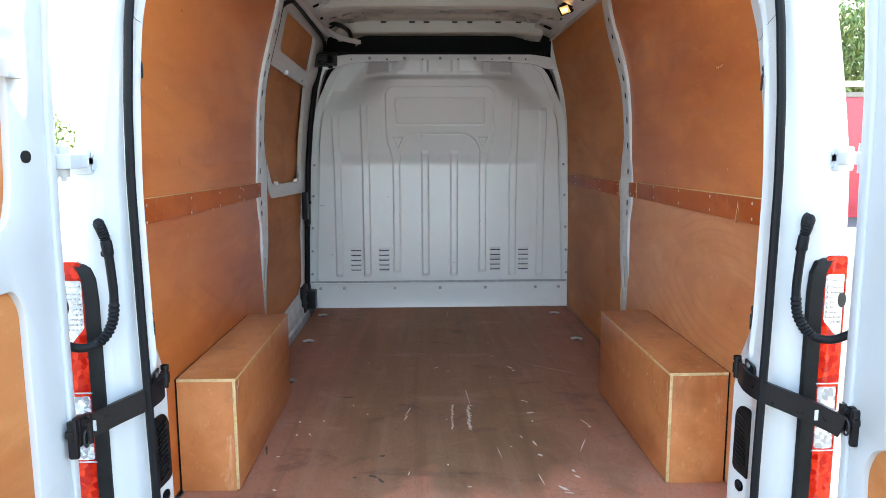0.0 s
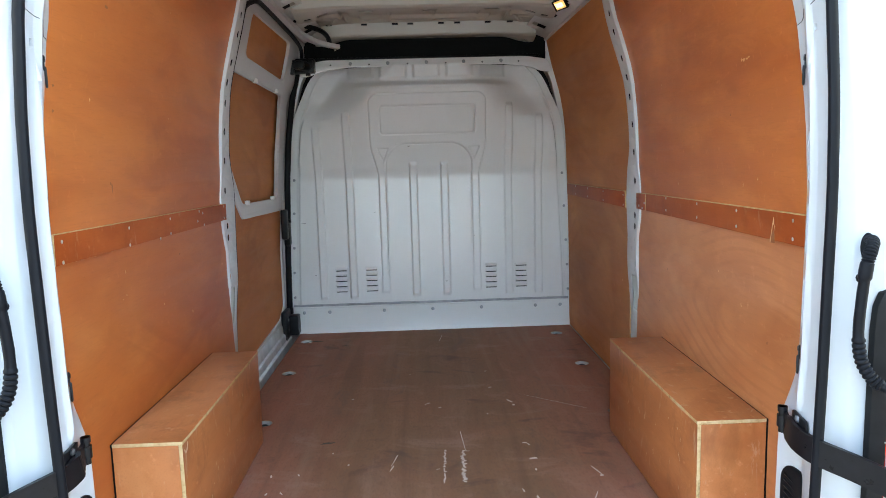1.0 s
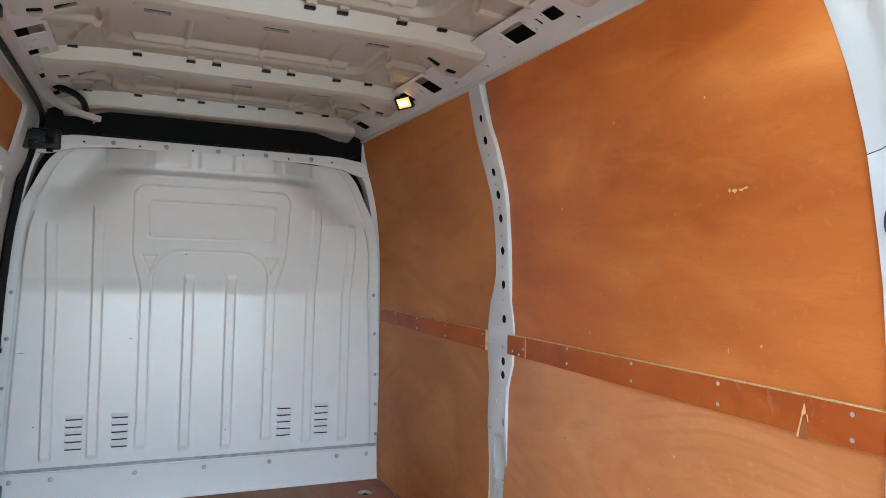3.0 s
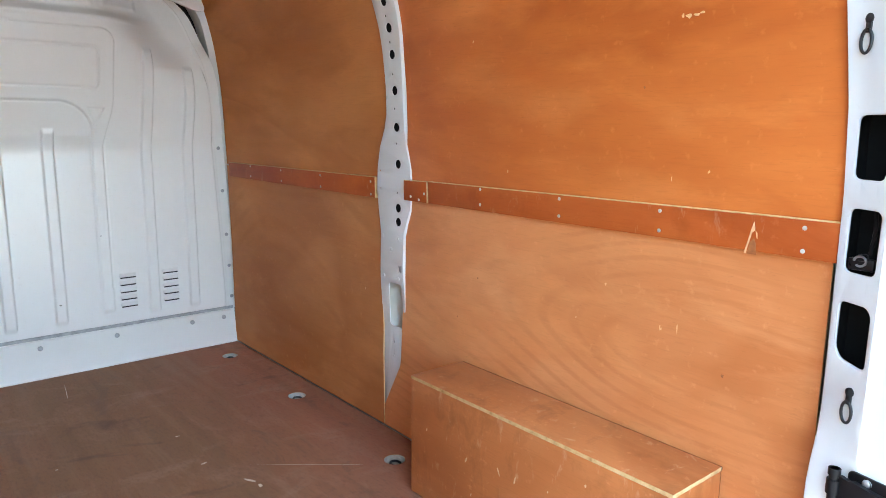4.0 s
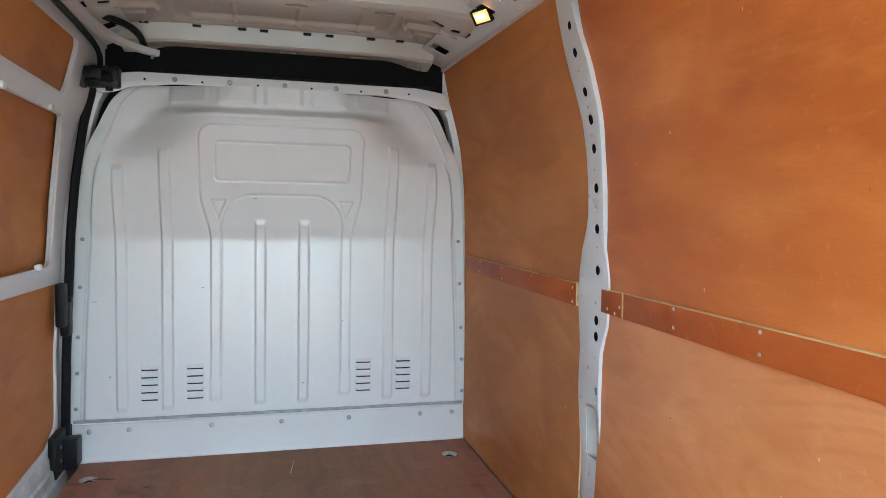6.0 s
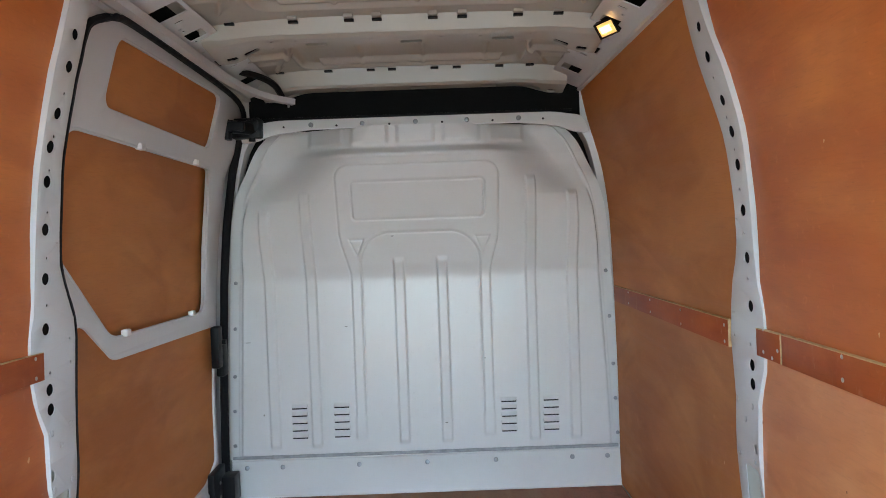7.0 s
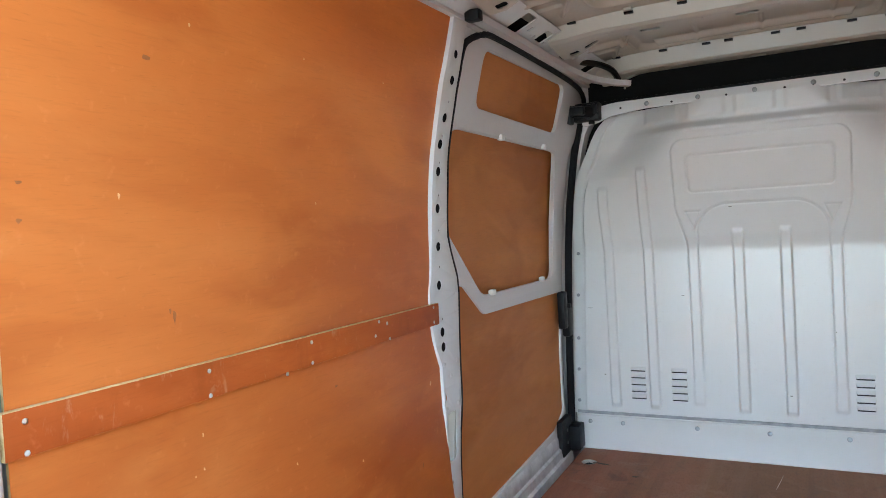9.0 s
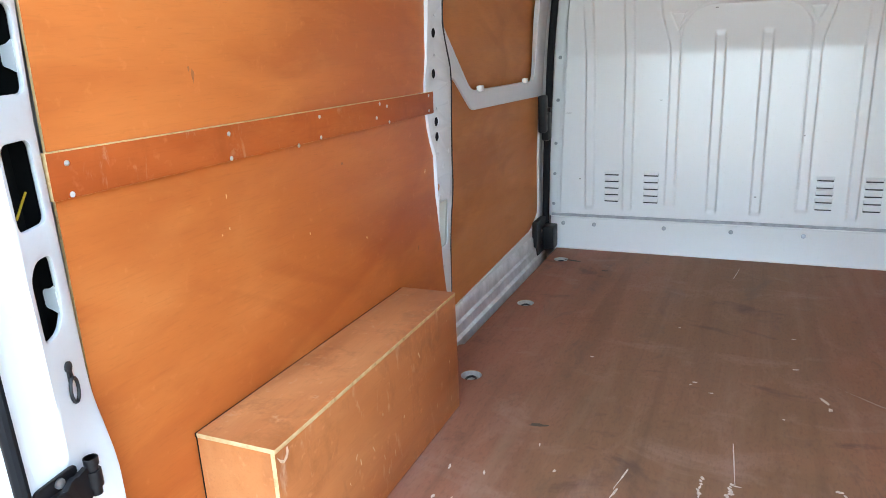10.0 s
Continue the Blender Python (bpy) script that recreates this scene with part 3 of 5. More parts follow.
# left, behind the sliding door
lining_panel("plywood_panel", -1, [(0.006, 0.006), (1.47, 0.006), (1.455, 0.10), (1.426, 0.193), (1.412, 0.237), (1.393, 0.34), (1.385, 0.417), (1.362, 0.575), (1.355, 0.70), (1.335, 0.897), (0.006, 0.897)], PLY_C, wall_left)
lining_panel("plywood_panel", -1, [(0.006, 0.905), (1.31, 0.905), (1.305, 1.1), (1.305, 1.80), (0.006, 1.80)], PLY_L, wall_left)
batten(-1, -0.005, 1.334, wall_left, [(0.027, 0.934), (0.027, 0.886), (0.385, 0.930), (0.385, 0.882), (0.70, 0.928), (0.70, 0.880), (0.61, 0.874), (0.99, 0.93), (1.03, 0.92),
                                      (0.97, 0.895), (1.04, 0.876), (1.30, 0.926), (1.30, 0.880)], (0.881, 0.953), (0.869, 0.935), 0.0008)


def split(side, y, z):
    """A pale splinter torn out of a batten."""
    t = wall_right if side > 0 else wall_left
    x = xc(y) + side * (PLY_W(z) - 0.0131)
    for pts, mat in ((((0.016, -0.040), (0.009, -0.010), (0.004, 0.012), (-0.001, 0.030), (-0.004, 0.012), (-0.003, 0.008), (0.002, 0.004), (0.006, -0.014), (0.012, -0.040)), BARED),
                     (((-0.004, 0.010), (-0.009, 0.004), (-0.010, -0.008), (-0.008, -0.006), (-0.007, 0.0)), BARED),
                     (((0.010, -0.040), (0.005, -0.016), (-0.003, -0.006), (-0.008, -0.018), (-0.010, -0.040)), RED_MARK)):
        bm = bmesh.new()
        bm.faces.new([bm.verts.new((x, y + a, z + b)) for a, b in pts])
        part("split", bm, mat, t)


split(1, 0.168, 0.900)


def dings(parent, side, pts, mat=None, flat=0.7):
    """Small dents in the varnish, pale where the wood is bared."""
    rng = random.Random(7)
    for y, z, r in pts:
        bm = bmesh.new()
        x = xc(y) + side * (PLY_W(z) - 0.0009)
        vs = [bm.verts.new((x, y + r * flat * rng.uniform(0.4, 1.2) * math.cos(a), z + r * rng.uniform(0.4, 1.2) * math.sin(a))) for a in np.linspace(0, 5.5, 8)]
        bm.faces.new(vs)
        part("dent", bm, mat or BARED, parent)


dings(wall_right, 1, [(0.891, 0.984, 0.006), (0.539, 0.726, 0.005), (0.376, 0.649, 0.004), (1.636, 0.504, 0.006), (0.384, 1.545, 0.005), (0.707, 1.546, 0.005),
                      (1.022, 1.343, 0.005), (0.052, 1.551, 0.004), (0.28, 1.02, 0.005), (0.63, 0.62, 0.004), (0.355, 1.345, 0.005)])
dings(wall_right, 1, [(0.334, 0.66, 0.014), (0.379, 0.652, 0.010), (0.37, 1.0, 0.008)], None, 0.2)
dings(wall_right, 1, [(0.34, 1.343, 0.006), (0.322, 1.344, 0.004), (0.31, 1.347, 0.003)], None, 2.4)
dings(wall_left, -1, [(0.213, 1.267, 0.007), (0.336, 1.568, 0.005), (0.987, 1.558, 0.004), (0.66, 1.563, 0.003), (1.279, 0.693, 0.008), (0.371, 0.809, 0.005), (0.369, 0.743, 0.004),
                      (0.347, 0.734, 0.003), (0.90, 0.58, 0.006), (0.64, 0.66, 0.006), (0.75, 1.25, 0.003)])
dings(wall_right, 1, [(1.11, 0.513, 0.004), (0.217, 0.58, 0.006), (1.015, 0.655, 0.004), (1.38, 0.69, 0.005), (0.45, 1.2, 0.004)], RED_MARK)
dings(wall_left, -1, [(0.043, 1.23, 0.005), (0.044, 1.287, 0.004), (0.255, 1.5, 0.006), (0.80, 0.80, 0.004)], RED_MARK, 1.8)
dings(wall_left, -1, [(0.319, 1.046, 0.016), (0.31, 1.058, 0.007), (1.21, 0.463, 0.010)], RED_MARK, 0.45)

# ---- pillars ----
HOLES = [(1.676, 0.011), (1.601, 0.012), (1.492, 0.012), (1.414, 0.013), (1.332, 0.013), (1.218, 0.013), (1.099, 0.013), (0.977, 0.013), (0.828, 0.013), (0.780, 0.013)]


def centre_pillar(side, name):
    """The pressed post between the two bays, with its row of round holes and the slot near its foot."""
    if side > 0:
        rear = [(1.395, 1.82), (1.372, 1.70), (1.345, 1.57), (1.350, 1.45), (1.362, 1.3), (1.367, 1.2), (1.368, 1.12), (1.364, 1.035), (1.344, 0.975), (1.341, 0.92), (1.344, 0.83), (1.382, 0.742), (1.388, 0.60), (1.395, 0.05)]
        front = [(1.535, 0.05), (1.53, 0.5), (1.520, 0.63), (1.515, 0.74), (1.529, 0.824), (1.536, 0.88), (1.532, 0.958), (1.513, 1.033), (1.482, 1.088), (1.464, 1.142), (1.459, 1.25), (1.460, 1.4), (1.468, 1.55), (1.475, 1.82)]
        hole_y = profile((0.6, 1.408), (0.8, 1.413), (1.0, 1.412), (1.2, 1.411), (1.5, 1.405), (1.7, 1.412))
    else:
        rear = [(1.300, 1.82), (1.286, 1.69), (1.281, 1.60), (1.288, 1.546), (1.300, 1.47), (1.308, 1.40), (1.309, 1.2), (1.305, 1.02), (1.292, 0.985), (1.290, 0.92), (1.297, 0.854), (1.310, 0.80), (1.344, 0.735), (1.347, 0.66), (1.349, 0.605), (1.361, 0.56), (1.382, 0.417), (1.390, 0.34), (1.409, 0.237), (1.423, 0.193), (1.450, 0.10), (1.456, 0.05)]
        front = [(1.480, 0.05), (1.470, 0.5), (1.469, 0.70), (1.476, 0.82), (1.488, 0.95), (1.483, 1.0), (1.448, 1.065), (1.413, 1.13), (1.407, 1.3), (1.392, 1.45), (1.370, 1.60), (1.374, 1.70), (1.39, 1.82)]
        hole_y = profile((0.6, 1.362), (0.82, 1.362), (1.0, 1.355), (1.2, 1.351), (1.34, 1.345), (1.45, 1.338), (1.7, 1.336))
    up = 0.0 if side > 0 else 0.011
    out = rear + front
    holes = [disc(hole_y(z + up), z + up, r * 1.2, r * 1.15) for z, r in HOLES]
    slot = [(1.402, 0.398), (1.488, 0.398), (1.476, 0.560), (1.402, 0.560)] if side > 0 else [(1.389, 0.408), (1.446, 0.408), (1.434, 0.572), (1.366, 0.572)]
    holes += [disc(hole_y(0.62) - 0.004, 0.616 + up, 0.009, 0.013), rounded(slot, 0.016)]
    holes += [disc(hole_y(z) + 0.006, z, 0.004, 0.004, 8) for z in (1.55, 1.45, 1.37, 1.27, 1.16, 1.045, 0.88)]
    mid = 1.425 if side > 0 else 1.370
    holes += [disc(mid + 0.090, z, 0.0035, 0.0035, 8) for z in (0.95, 0.89)]
    holes += [disc(mid + 0.030, 1.195, 0.004, 0.004, 8), disc(mid + 0.045, 0.335, 0.005, 0.005, 8), disc(mid + 0.045, 0.287, 0.004, 0.004, 8)]
    bm = plate(out, holes, 0.003, wall_map(side, PILLAR_W), ZS, bevel=0.001)
    p = part(name, bm, BODY_SHADED)
    tagged(p, "white pressed-steel body pillar with round holes", "pillar", kind="structure")
    for line in (rear, front):
        z0, z1 = min(q[1] for q in line), max(q[1] for q in line)
        ys = sorted((q[1], q[0]) for q in line)
        bm = bmesh.new()
        rows = []
        for z in np.linspace(z0, z1, 40):
            y = float(np.interp(z, [q[0] for q in ys], [q[1] for q in ys]))
            rows.append([bm.verts.new(wall_map(side, PILLAR_W)(y, float(z), w)) for w in (0.0005, 0.03)])
        for a, b in zip(rows, rows[1:]):
            bm.faces.new((a[0], a[1], b[1], b[0]))
        part("turned_edge", bm, BODY_SHADED, p)
    # black sheet close behind the holes paints their shade
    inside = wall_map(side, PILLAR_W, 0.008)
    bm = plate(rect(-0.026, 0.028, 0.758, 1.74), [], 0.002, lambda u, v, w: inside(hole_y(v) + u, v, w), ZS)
    part("inner_web", bm, LINING_SHADE, p)
    # pale hollow behind the slot near the foot
    bm = bmesh.new()
    rows = []
    for z in (0.37, 0.39, 0.48, 0.565, 0.585):
        deep = 0.010 if z in (0.37, 0.585) else 0.045
        rows.append([bm.verts.new(wall_map(side, PILLAR_W)(mid + y, z + up, w)) for y, w in ((0.085, 0.005), (0.068, 0.008), (0.05, deep), (-0.01, deep), (-0.045, deep * 0.8))])
    for a, b in zip(rows, rows[1:]):
        for k in range(4):
            bm.faces.new((a[k], a[k + 1], b[k + 1], b[k]))
    part("slot_backing", bm, WHITE_ROOF, p)
    for z, ys in ((0.722, (-0.012, 0.078)), (0.68, (0.03,)), (0.58, (0.076, -0.008))):
        for y in ys:
            c = (xc(mid) + side * PILLAR_W(z + up), mid + y, z + up)
            part("rivet", dome(bmesh.new(), c, (-side, 0, 0), 0.008, 0.003, 10), BODY_SHADED, p)
    return p


centre_pillar(1, "pillar_right")
centre_pillar(-1, "pillar_left")


CREASE = profile((0, 0.087), (1.2, 0.087), (1.5, 0.062), (1.8, 0.04))


def fit_to_view(ob):
    """Scale a piece of the rear frame towards the first camera to fit its view."""
    for o in (ob, *ob.children_recursive):
        if o.type == "MESH":
            o.data.transform(REAR_FIT)
    return ob


def rear_x(side):
    return -0.002 if side > 0 else -0.014


def seal_x(side, z):
    """Half width of the rubber seal at a height, after the fit to the view."""
    p = REAR_FIT @ Vector((XR + side * SEAL_W((z - 0.0477) / 0.956), -0.106, 0))
    return side * (p.x - rear_x(side))


def rear_map(side):
    """Sheet coordinates on the rear pillar: a shaded inner face, a crease, and the bright face back to the seal."""
    def m(u, v, w):
        c = CREASE(v) + (0.0 if side > 0 else 0.020)
        x = DPIL_W(v) + DPIL_K(v) * max(0.0, min(-u, c))
        if -u > c:
            f = min(1.0, (-u - c) / (0.184 - c))
            step = 0.009 * float(sstep(0.50, 0.53, v)) * float(sstep(0.0, 0.14, f)) * (1 - float(sstep(0.8, 1.0, f)))
            x = x * (1 - f) + (seal_x(side, v) - 0.006) * f + step
        return Vector((rear_x(side) + side * (x + w), u, v))
    return m


def rear_pillar(side, name):
    """The post at the rear opening: inner face with apertures, rubber seal, outer column."""
    front = [(-0.004, 0.0), (-0.004, 0.40), (-0.002, 0.56), (0.0, 0.62), (0.004, 1.0), (0.01, 1.15), (0.030, 1.38), (0.045, 1.52), (0.07, 1.65), (0.12, 1.74), (0.2, 1.82)]
    sh = 0.0 if side > 0 else -0.013
    up = 0.0 if side > 0 else 0.014
    front = [(y + sh, z) for y, z in front]
    out = front + [(-0.184, 1.82), (-0.184, 0.0)]
    holes = [rounded([(-0.073, 1.026 + up), (-0.013, 1.026 + up), (-0.013, 1.138 + up), (-0.073, 1.138 + up)], 0.014),
             rounded([(-0.075, 0.858), (-0.014, 0.858), (-0.014, 0.974), (-0.075, 0.974)], 0.014),
             rounded([(-0.077, 0.688), (-0.026, 0.696), (-0.014, 0.714), (-0.014, 0.803), (-0.066, 0.803), (-0.077, 0.790)], 0.012),
             rect(-0.103, -0.092, 1.347, 1.361), rect(-0.091, -0.080, 1.477, 1.491)]
    if side < 0:
        holes[0] = rounded([(-0.098, 1.041), (-0.018, 1.041), (-0.018, 1.160), (-0.098, 1.160)], 0.015)
        holes[1] = rounded([(-0.098, 0.858), (-0.031, 0.858), (-0.031, 0.978), (-0.098, 0.978)], 0.015)
        holes[2] = rounded([(-0.096, 0.694), (-0.060, 0.698), (-0.040, 0.724), (-0.040, 0.812), (-0.078, 0.812), (-0.096, 0.792)], 0.014)
        holes[3] = rect(-0.124, -0.113, 1.347, 1.361)
        holes[4] = rect(-0.112, -0.101, 1.477, 1.491)
    m = rear_map(side)
    bm = plate(out, holes, 0.011, m, ZS + [0.1, 0.2, 0.3, 0.45, 0.48, 0.505, 0.53, 0.55, 0.62], (-0.003, -0.03, -0.05, -0.062, -0.075, -0.087, -0.092, -0.1071, -0.112, -0.13, -0.16, -0.175), bevel=0.003)
    p = tagged(part(name, bm, BODY_SHADED), "white steel rear door pillar with rounded cut-outs", "pillar", kind="structure")
    # black liner in the box section; the hollow's shade put into its colour
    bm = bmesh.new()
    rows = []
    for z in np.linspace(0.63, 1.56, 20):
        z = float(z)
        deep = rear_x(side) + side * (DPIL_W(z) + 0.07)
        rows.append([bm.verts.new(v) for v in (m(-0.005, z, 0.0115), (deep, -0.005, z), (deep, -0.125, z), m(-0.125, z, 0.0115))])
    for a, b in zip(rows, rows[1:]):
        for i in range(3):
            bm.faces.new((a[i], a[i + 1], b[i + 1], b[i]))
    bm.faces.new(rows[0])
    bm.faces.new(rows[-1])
    part("inner_web", bm, LINING_SHADE, p)
    # tongues bent inwards at the front edge of two of the cut-outs
    for z, at in () if side > 0 else ((1.092, -0.0195), (0.742, -0.0415)):
        o = rounded([(0.004, z - 0.024), (0.016, z - 0.018), (0.032, z - 0.014), (0.032, z + 0.014), (0.016, z + 0.016), (0.004, z + 0.024)], 0.006)
        part("tongue", plate(o, [], 0.003, lambda u, v, w: m(at - w, v, u)), BODY_SHADED, p)
    # joint of the upper and lower pressing
    bm = sweep(bmesh.new(), [m(u, 1.377 + 0.22 * (0.03 - u), -0.0006) for u in np.linspace(0.028 + sh, -0.15, 9)], circle(0.0008, 6))
    part("seam", bm, DARK_STEEL, p)
    # rubber seal on the flange
    pts = [Vector((XR + side * (SEAL_W(float(z)) - (0.0 if side > 0 else 0.008)), -0.106, z)) for z in np.linspace(-0.05, 1.78, 30)]
    fit_to_view(part("seal", sweep(bmesh.new(), pts, circle(0.0118, 10, 0.9), up=(0, 1, 0)), RUBBER, p, "black rubber door seal"))
    # outer column with its gutter
    sec = [(0.842, -0.098), (0.856, -0.082), (0.868, -0.078), (0.880, -0.082), (0.892, -0.094), (0.90, -0.100), (0.93, -0.106), (0.940, -0.116), (0.965, -0.121), (1.0, -0.122), (1.016, -0.112), (1.025, -0.06), (1.026, 0.06)]
    bm = bmesh.new()
    rows = []
    for z in np.linspace(-0.3, 1.84, 40):
        k = OUT_W(float(z)) - 1.025
        inner = XR + side * (SEAL_W(float(z)) - 0.004)
        row = []
        for x, y in sec:
            f = min(1.0, (x - 0.842) / 0.09)
            xx = (XC + side * (x + k)) * f + (inner + side * (x - 0.842)) * (1 - f)
            row.append(bm.verts.new((xx, y, z)))
        rows.append(row)
    for a, b in zip(rows, rows[1:]):
        for i in range(len(sec) - 1):
            bm.faces.new((a[i], a[i + 1], b[i + 1], b[i]))
    fit_to_view(part("outer_column", bm, WHITE_OUT, p))
    return p


def sstep(a, b, v):
    t = np.clip((v - a) / (b - a), 0, 1)
    return t * t * (3 - 2 * t)


rear_pillar(1, "pillar_rear_right")
rear_pillar(-1, "pillar_rear_left")


def rear_header():
    bm = box(bmesh.new(), XR - 0.62, XR + 0.62, -0.18, 0.10, 1.80, 1.93, 0.02)
    tagged(part("rear_header", bm, BODY_SHADED), "white steel beam over the rear opening", "beam", kind="structure")
    bm = box(bmesh.new(), XR - 0.86, XR + 0.86, -0.19, -0.077, -0.06, -0.013, 0.006)
    tagged(part("rear_sill", bm, GALV), "bare metal sill under the rear opening", "sill", kind="structure")


rear_header()


def lashing_eye(side, y, z):
    m = rear_map(side)
    w, ahead = m(y, z, -0.0005), m(y + 0.012, z, 0) - m(y - 0.012, z, 0)
    t = thing("lashing_eye", "dark steel lashing ring bolted to the white pillar", "lashing ring", group="pillar lashing rings", at=w)
    t.rotation_euler.z = math.atan2(-ahead.x, ahead.y)
    n = Vector((-side, 0, 0))
    part("lug", dome(bmesh.new(), (0, 0, 0.022), n, 0.0085, 0.006, 12), DARK_STEEL, t)
    bm = box(bmesh.new(), *sorted((0, -side * 0.004)), -0.006, 0.006, -0.002, 0.026, 0.002)
    part("tab", bm, DARK_STEEL, t)
    loop = [Vector((-side * 0.0045, 0.0115 * math.cos(a), -0.016 + 0.020 * math.sin(a))) for a in np.linspace(0, 2 * math.pi, 21)]
    part("ring", sweep(bmesh.new(), loop, circle(0.0027, 8), up=(1, 0, 0)), DARK_STEEL, t)


for s in (-1, 1):
    lashing_eye(s, -0.018 if s > 0 else -0.044, 1.278 if s > 0 else 1.310)
    lashing_eye(s, -0.058 if s > 0 else -0.063, 0.622)


def vent_grille(side):
    """A ribbed black air vent let into the foot of the rear pillar."""
    t = thing("air_vent", "black plastic ribbed air vent in the white rear pillar", "vent", group="rear pillar vents")
    m = rear_map(side)
    out = rounded([(-0.101, 0.155), (-0.028, 0.165), (-0.028, 0.335), (-0.05, 0.362), (-0.101, 0.358)], 0.018)
    part("frame", plate(out, [], 0.006, lambda u, v, w: m(u, v, w - 0.005), (0.2, 0.25, 0.3)), BLACK, t)
    for k in range(11):
        z = 0.185 + 0.0145 * k
        pts = [m(u, z + (u + 0.065) * 0.35, -0.006) for u in (-0.084, -0.044)]
        part("slat", sweep(bmesh.new(), pts, circle(0.0042, 6)), BLACK, t)
    return t


def drain_plug(side):
    """A domed rubber plug in the foot of the rear pillar."""
    m = rear_map(side)
    t = thing("rubber_plug", "black rubber plug pressed into the white rear pillar", "plug", group="rear pillar plugs")
    c, n = m(-0.058, 0.122, -0.0005), Vector((-side, -0.25, 0)).normalized()
    bm = dome(bmesh.new(), c, n, 0.017, 0.004, 16)
    part("rim", bm, RUBBER, t)
    part("cap", dome(bmesh.new(), c + n * 0.0035, n, 0.010, 0.005, 14), BLACK, t)
    return t


for s in (-1, 1):
    vent_grille(s)
    drain_plug(s)

# ---- wheel arch boxes ----


def arch_box(side):
    """A plywood box over the wheel arch: top, long side and end board, with raw edges."""
    t = thing("wheel_arch_box", "plywood wheel-arch box with chipped raw edges", "box", group="wheel-arch boxes", at=(side * 0.69, 0.2, 0))
    o = Vector((side * 0.69, 0.2, 0))
    x_in, x_out, y0, y1, h, th = 0.69, 0.874 if side > 0 else 0.884, 0.2, 1.078, 0.375, 0.010

    def board(name, a0, a1, b0, b1, c0, c1, skip):
        bm = bmesh.new()
        xs = sorted((side * a0, side * a1))
        box(bm, xs[0] - o.x, xs[1] - o.x, b0 - o.y, b1 - o.y, c0, c1, 0.0012)
        bm.normal_update()
        for f in bm.faces:
            f.material_index = 0 if abs(f.normal[skip]) > 0.9 else 1
        for v in bm.verts:
            if a1 == x_out and abs(v.co.x + o.x) > 0.8:
                v.co.x = xc(v.co.y + o.y) + side * (PLY_W(0.36) - 0.006) - o.x
        part(name, bm, [BOX_PLY, EDGE], t)
    board("top_board", x_in - 0.001, x_out, y0 - 0.001, y1 + 0.001, h - th, h, 2)
    board("side_board", x_in, x_in + th, y0 - 0.0005, y1, 0.005, h - th - 0.0005, 0)
    board("end_board", x_in + th + 0.0005, x_out, y0, y0 + th, 0.001, h - th - 0.0005, 1)
    board("end_board", x_in + th + 0.0005, x_out, y1 - th, y1, 0.001, h - th - 0.0005, 1)
    # dark strip along the wall; the open gap's shade put into its colour
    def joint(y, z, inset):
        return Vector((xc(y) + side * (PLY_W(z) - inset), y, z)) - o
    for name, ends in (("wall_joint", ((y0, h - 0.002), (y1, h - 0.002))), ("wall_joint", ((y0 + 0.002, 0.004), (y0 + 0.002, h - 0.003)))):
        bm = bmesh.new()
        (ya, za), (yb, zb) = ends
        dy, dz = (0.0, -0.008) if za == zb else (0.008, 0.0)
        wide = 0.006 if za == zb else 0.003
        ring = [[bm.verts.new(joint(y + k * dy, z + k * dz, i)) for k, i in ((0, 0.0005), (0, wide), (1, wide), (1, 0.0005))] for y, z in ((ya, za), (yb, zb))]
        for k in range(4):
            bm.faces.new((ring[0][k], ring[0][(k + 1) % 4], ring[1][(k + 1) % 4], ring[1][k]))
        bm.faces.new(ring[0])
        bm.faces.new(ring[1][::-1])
        part(name, bm, LINING_SHADE, t, "dark strip painted as shade in the wall gap")
    rng = random.Random(11 + side)
    for _ in range(16):
        y, z = rng.uniform(0.1, 0.82), rng.uniform(0.05, 0.32)
        bm = bmesh.new()
        x = -side * 0.0006
        lean = rng.uniform(-0.5, 0.5)
        l, w = rng.uniform(0.003, 0.012), rng.uniform(0.001, 0.004)
        vs = [bm.verts.new((x, y + math.cos(a) * w * rng.uniform(0.5, 1.2) + math.sin(a) * l * lean, z + math.sin(a) * l)) for a in np.linspace(0, 5.4, 7)]
        bm.faces.new(vs)
        part("scuff_mark", bm, BOX_SCUFF, t)
    chip = ((0.003, 0.358), (0.012, 0.340), (0.022, 0.333), (0.034, 0.338), (0.040, 0.350), (0.038, 0.361), (0.033, 0.360), (0.032, 0.348), (0.022, 0.340), (0.012, 0.347))
    if side < 0:
        bm = bmesh.new()
        bm.faces.new([bm.verts.new((0.0007, a, b)) for a, b in chip])
        part("chip", bm, BOX_SCUFF, t)
    return t


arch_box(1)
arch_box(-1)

# ---- bulkhead ----


def band(v, c, half, soft):
    return sstep(c - half - soft, c - half, v) * (1 - sstep(c + half, c + half + soft, v))


BULK_W = profile((0.0, 0.912), (0.24, 0.908), (0.5, 0.898), (0.9, 0.878), (1.1, 0.866), (1.28, 0.842), (1.36, 0.820), (1.44, 0.790), (1.52, 0.755), (1.58, 0.724), (1.62, 0.69), (1.66, 0.64), soft=0.02)


def rounded_box(x, z, cx, cz, hx, hz, r):
    """Signed distance to a rounded rectangle."""
    dx, dz = np.abs(x - cx) - hx + r, np.abs(z - cz) - hz + r
    return np.hypot(np.maximum(dx, 0), np.maximum(dz, 0)) + np.minimum(np.maximum(dx, dz), 0) - r


def groove(d, half, soft):
    return 1 - sstep(half, half + soft, np.abs(d))


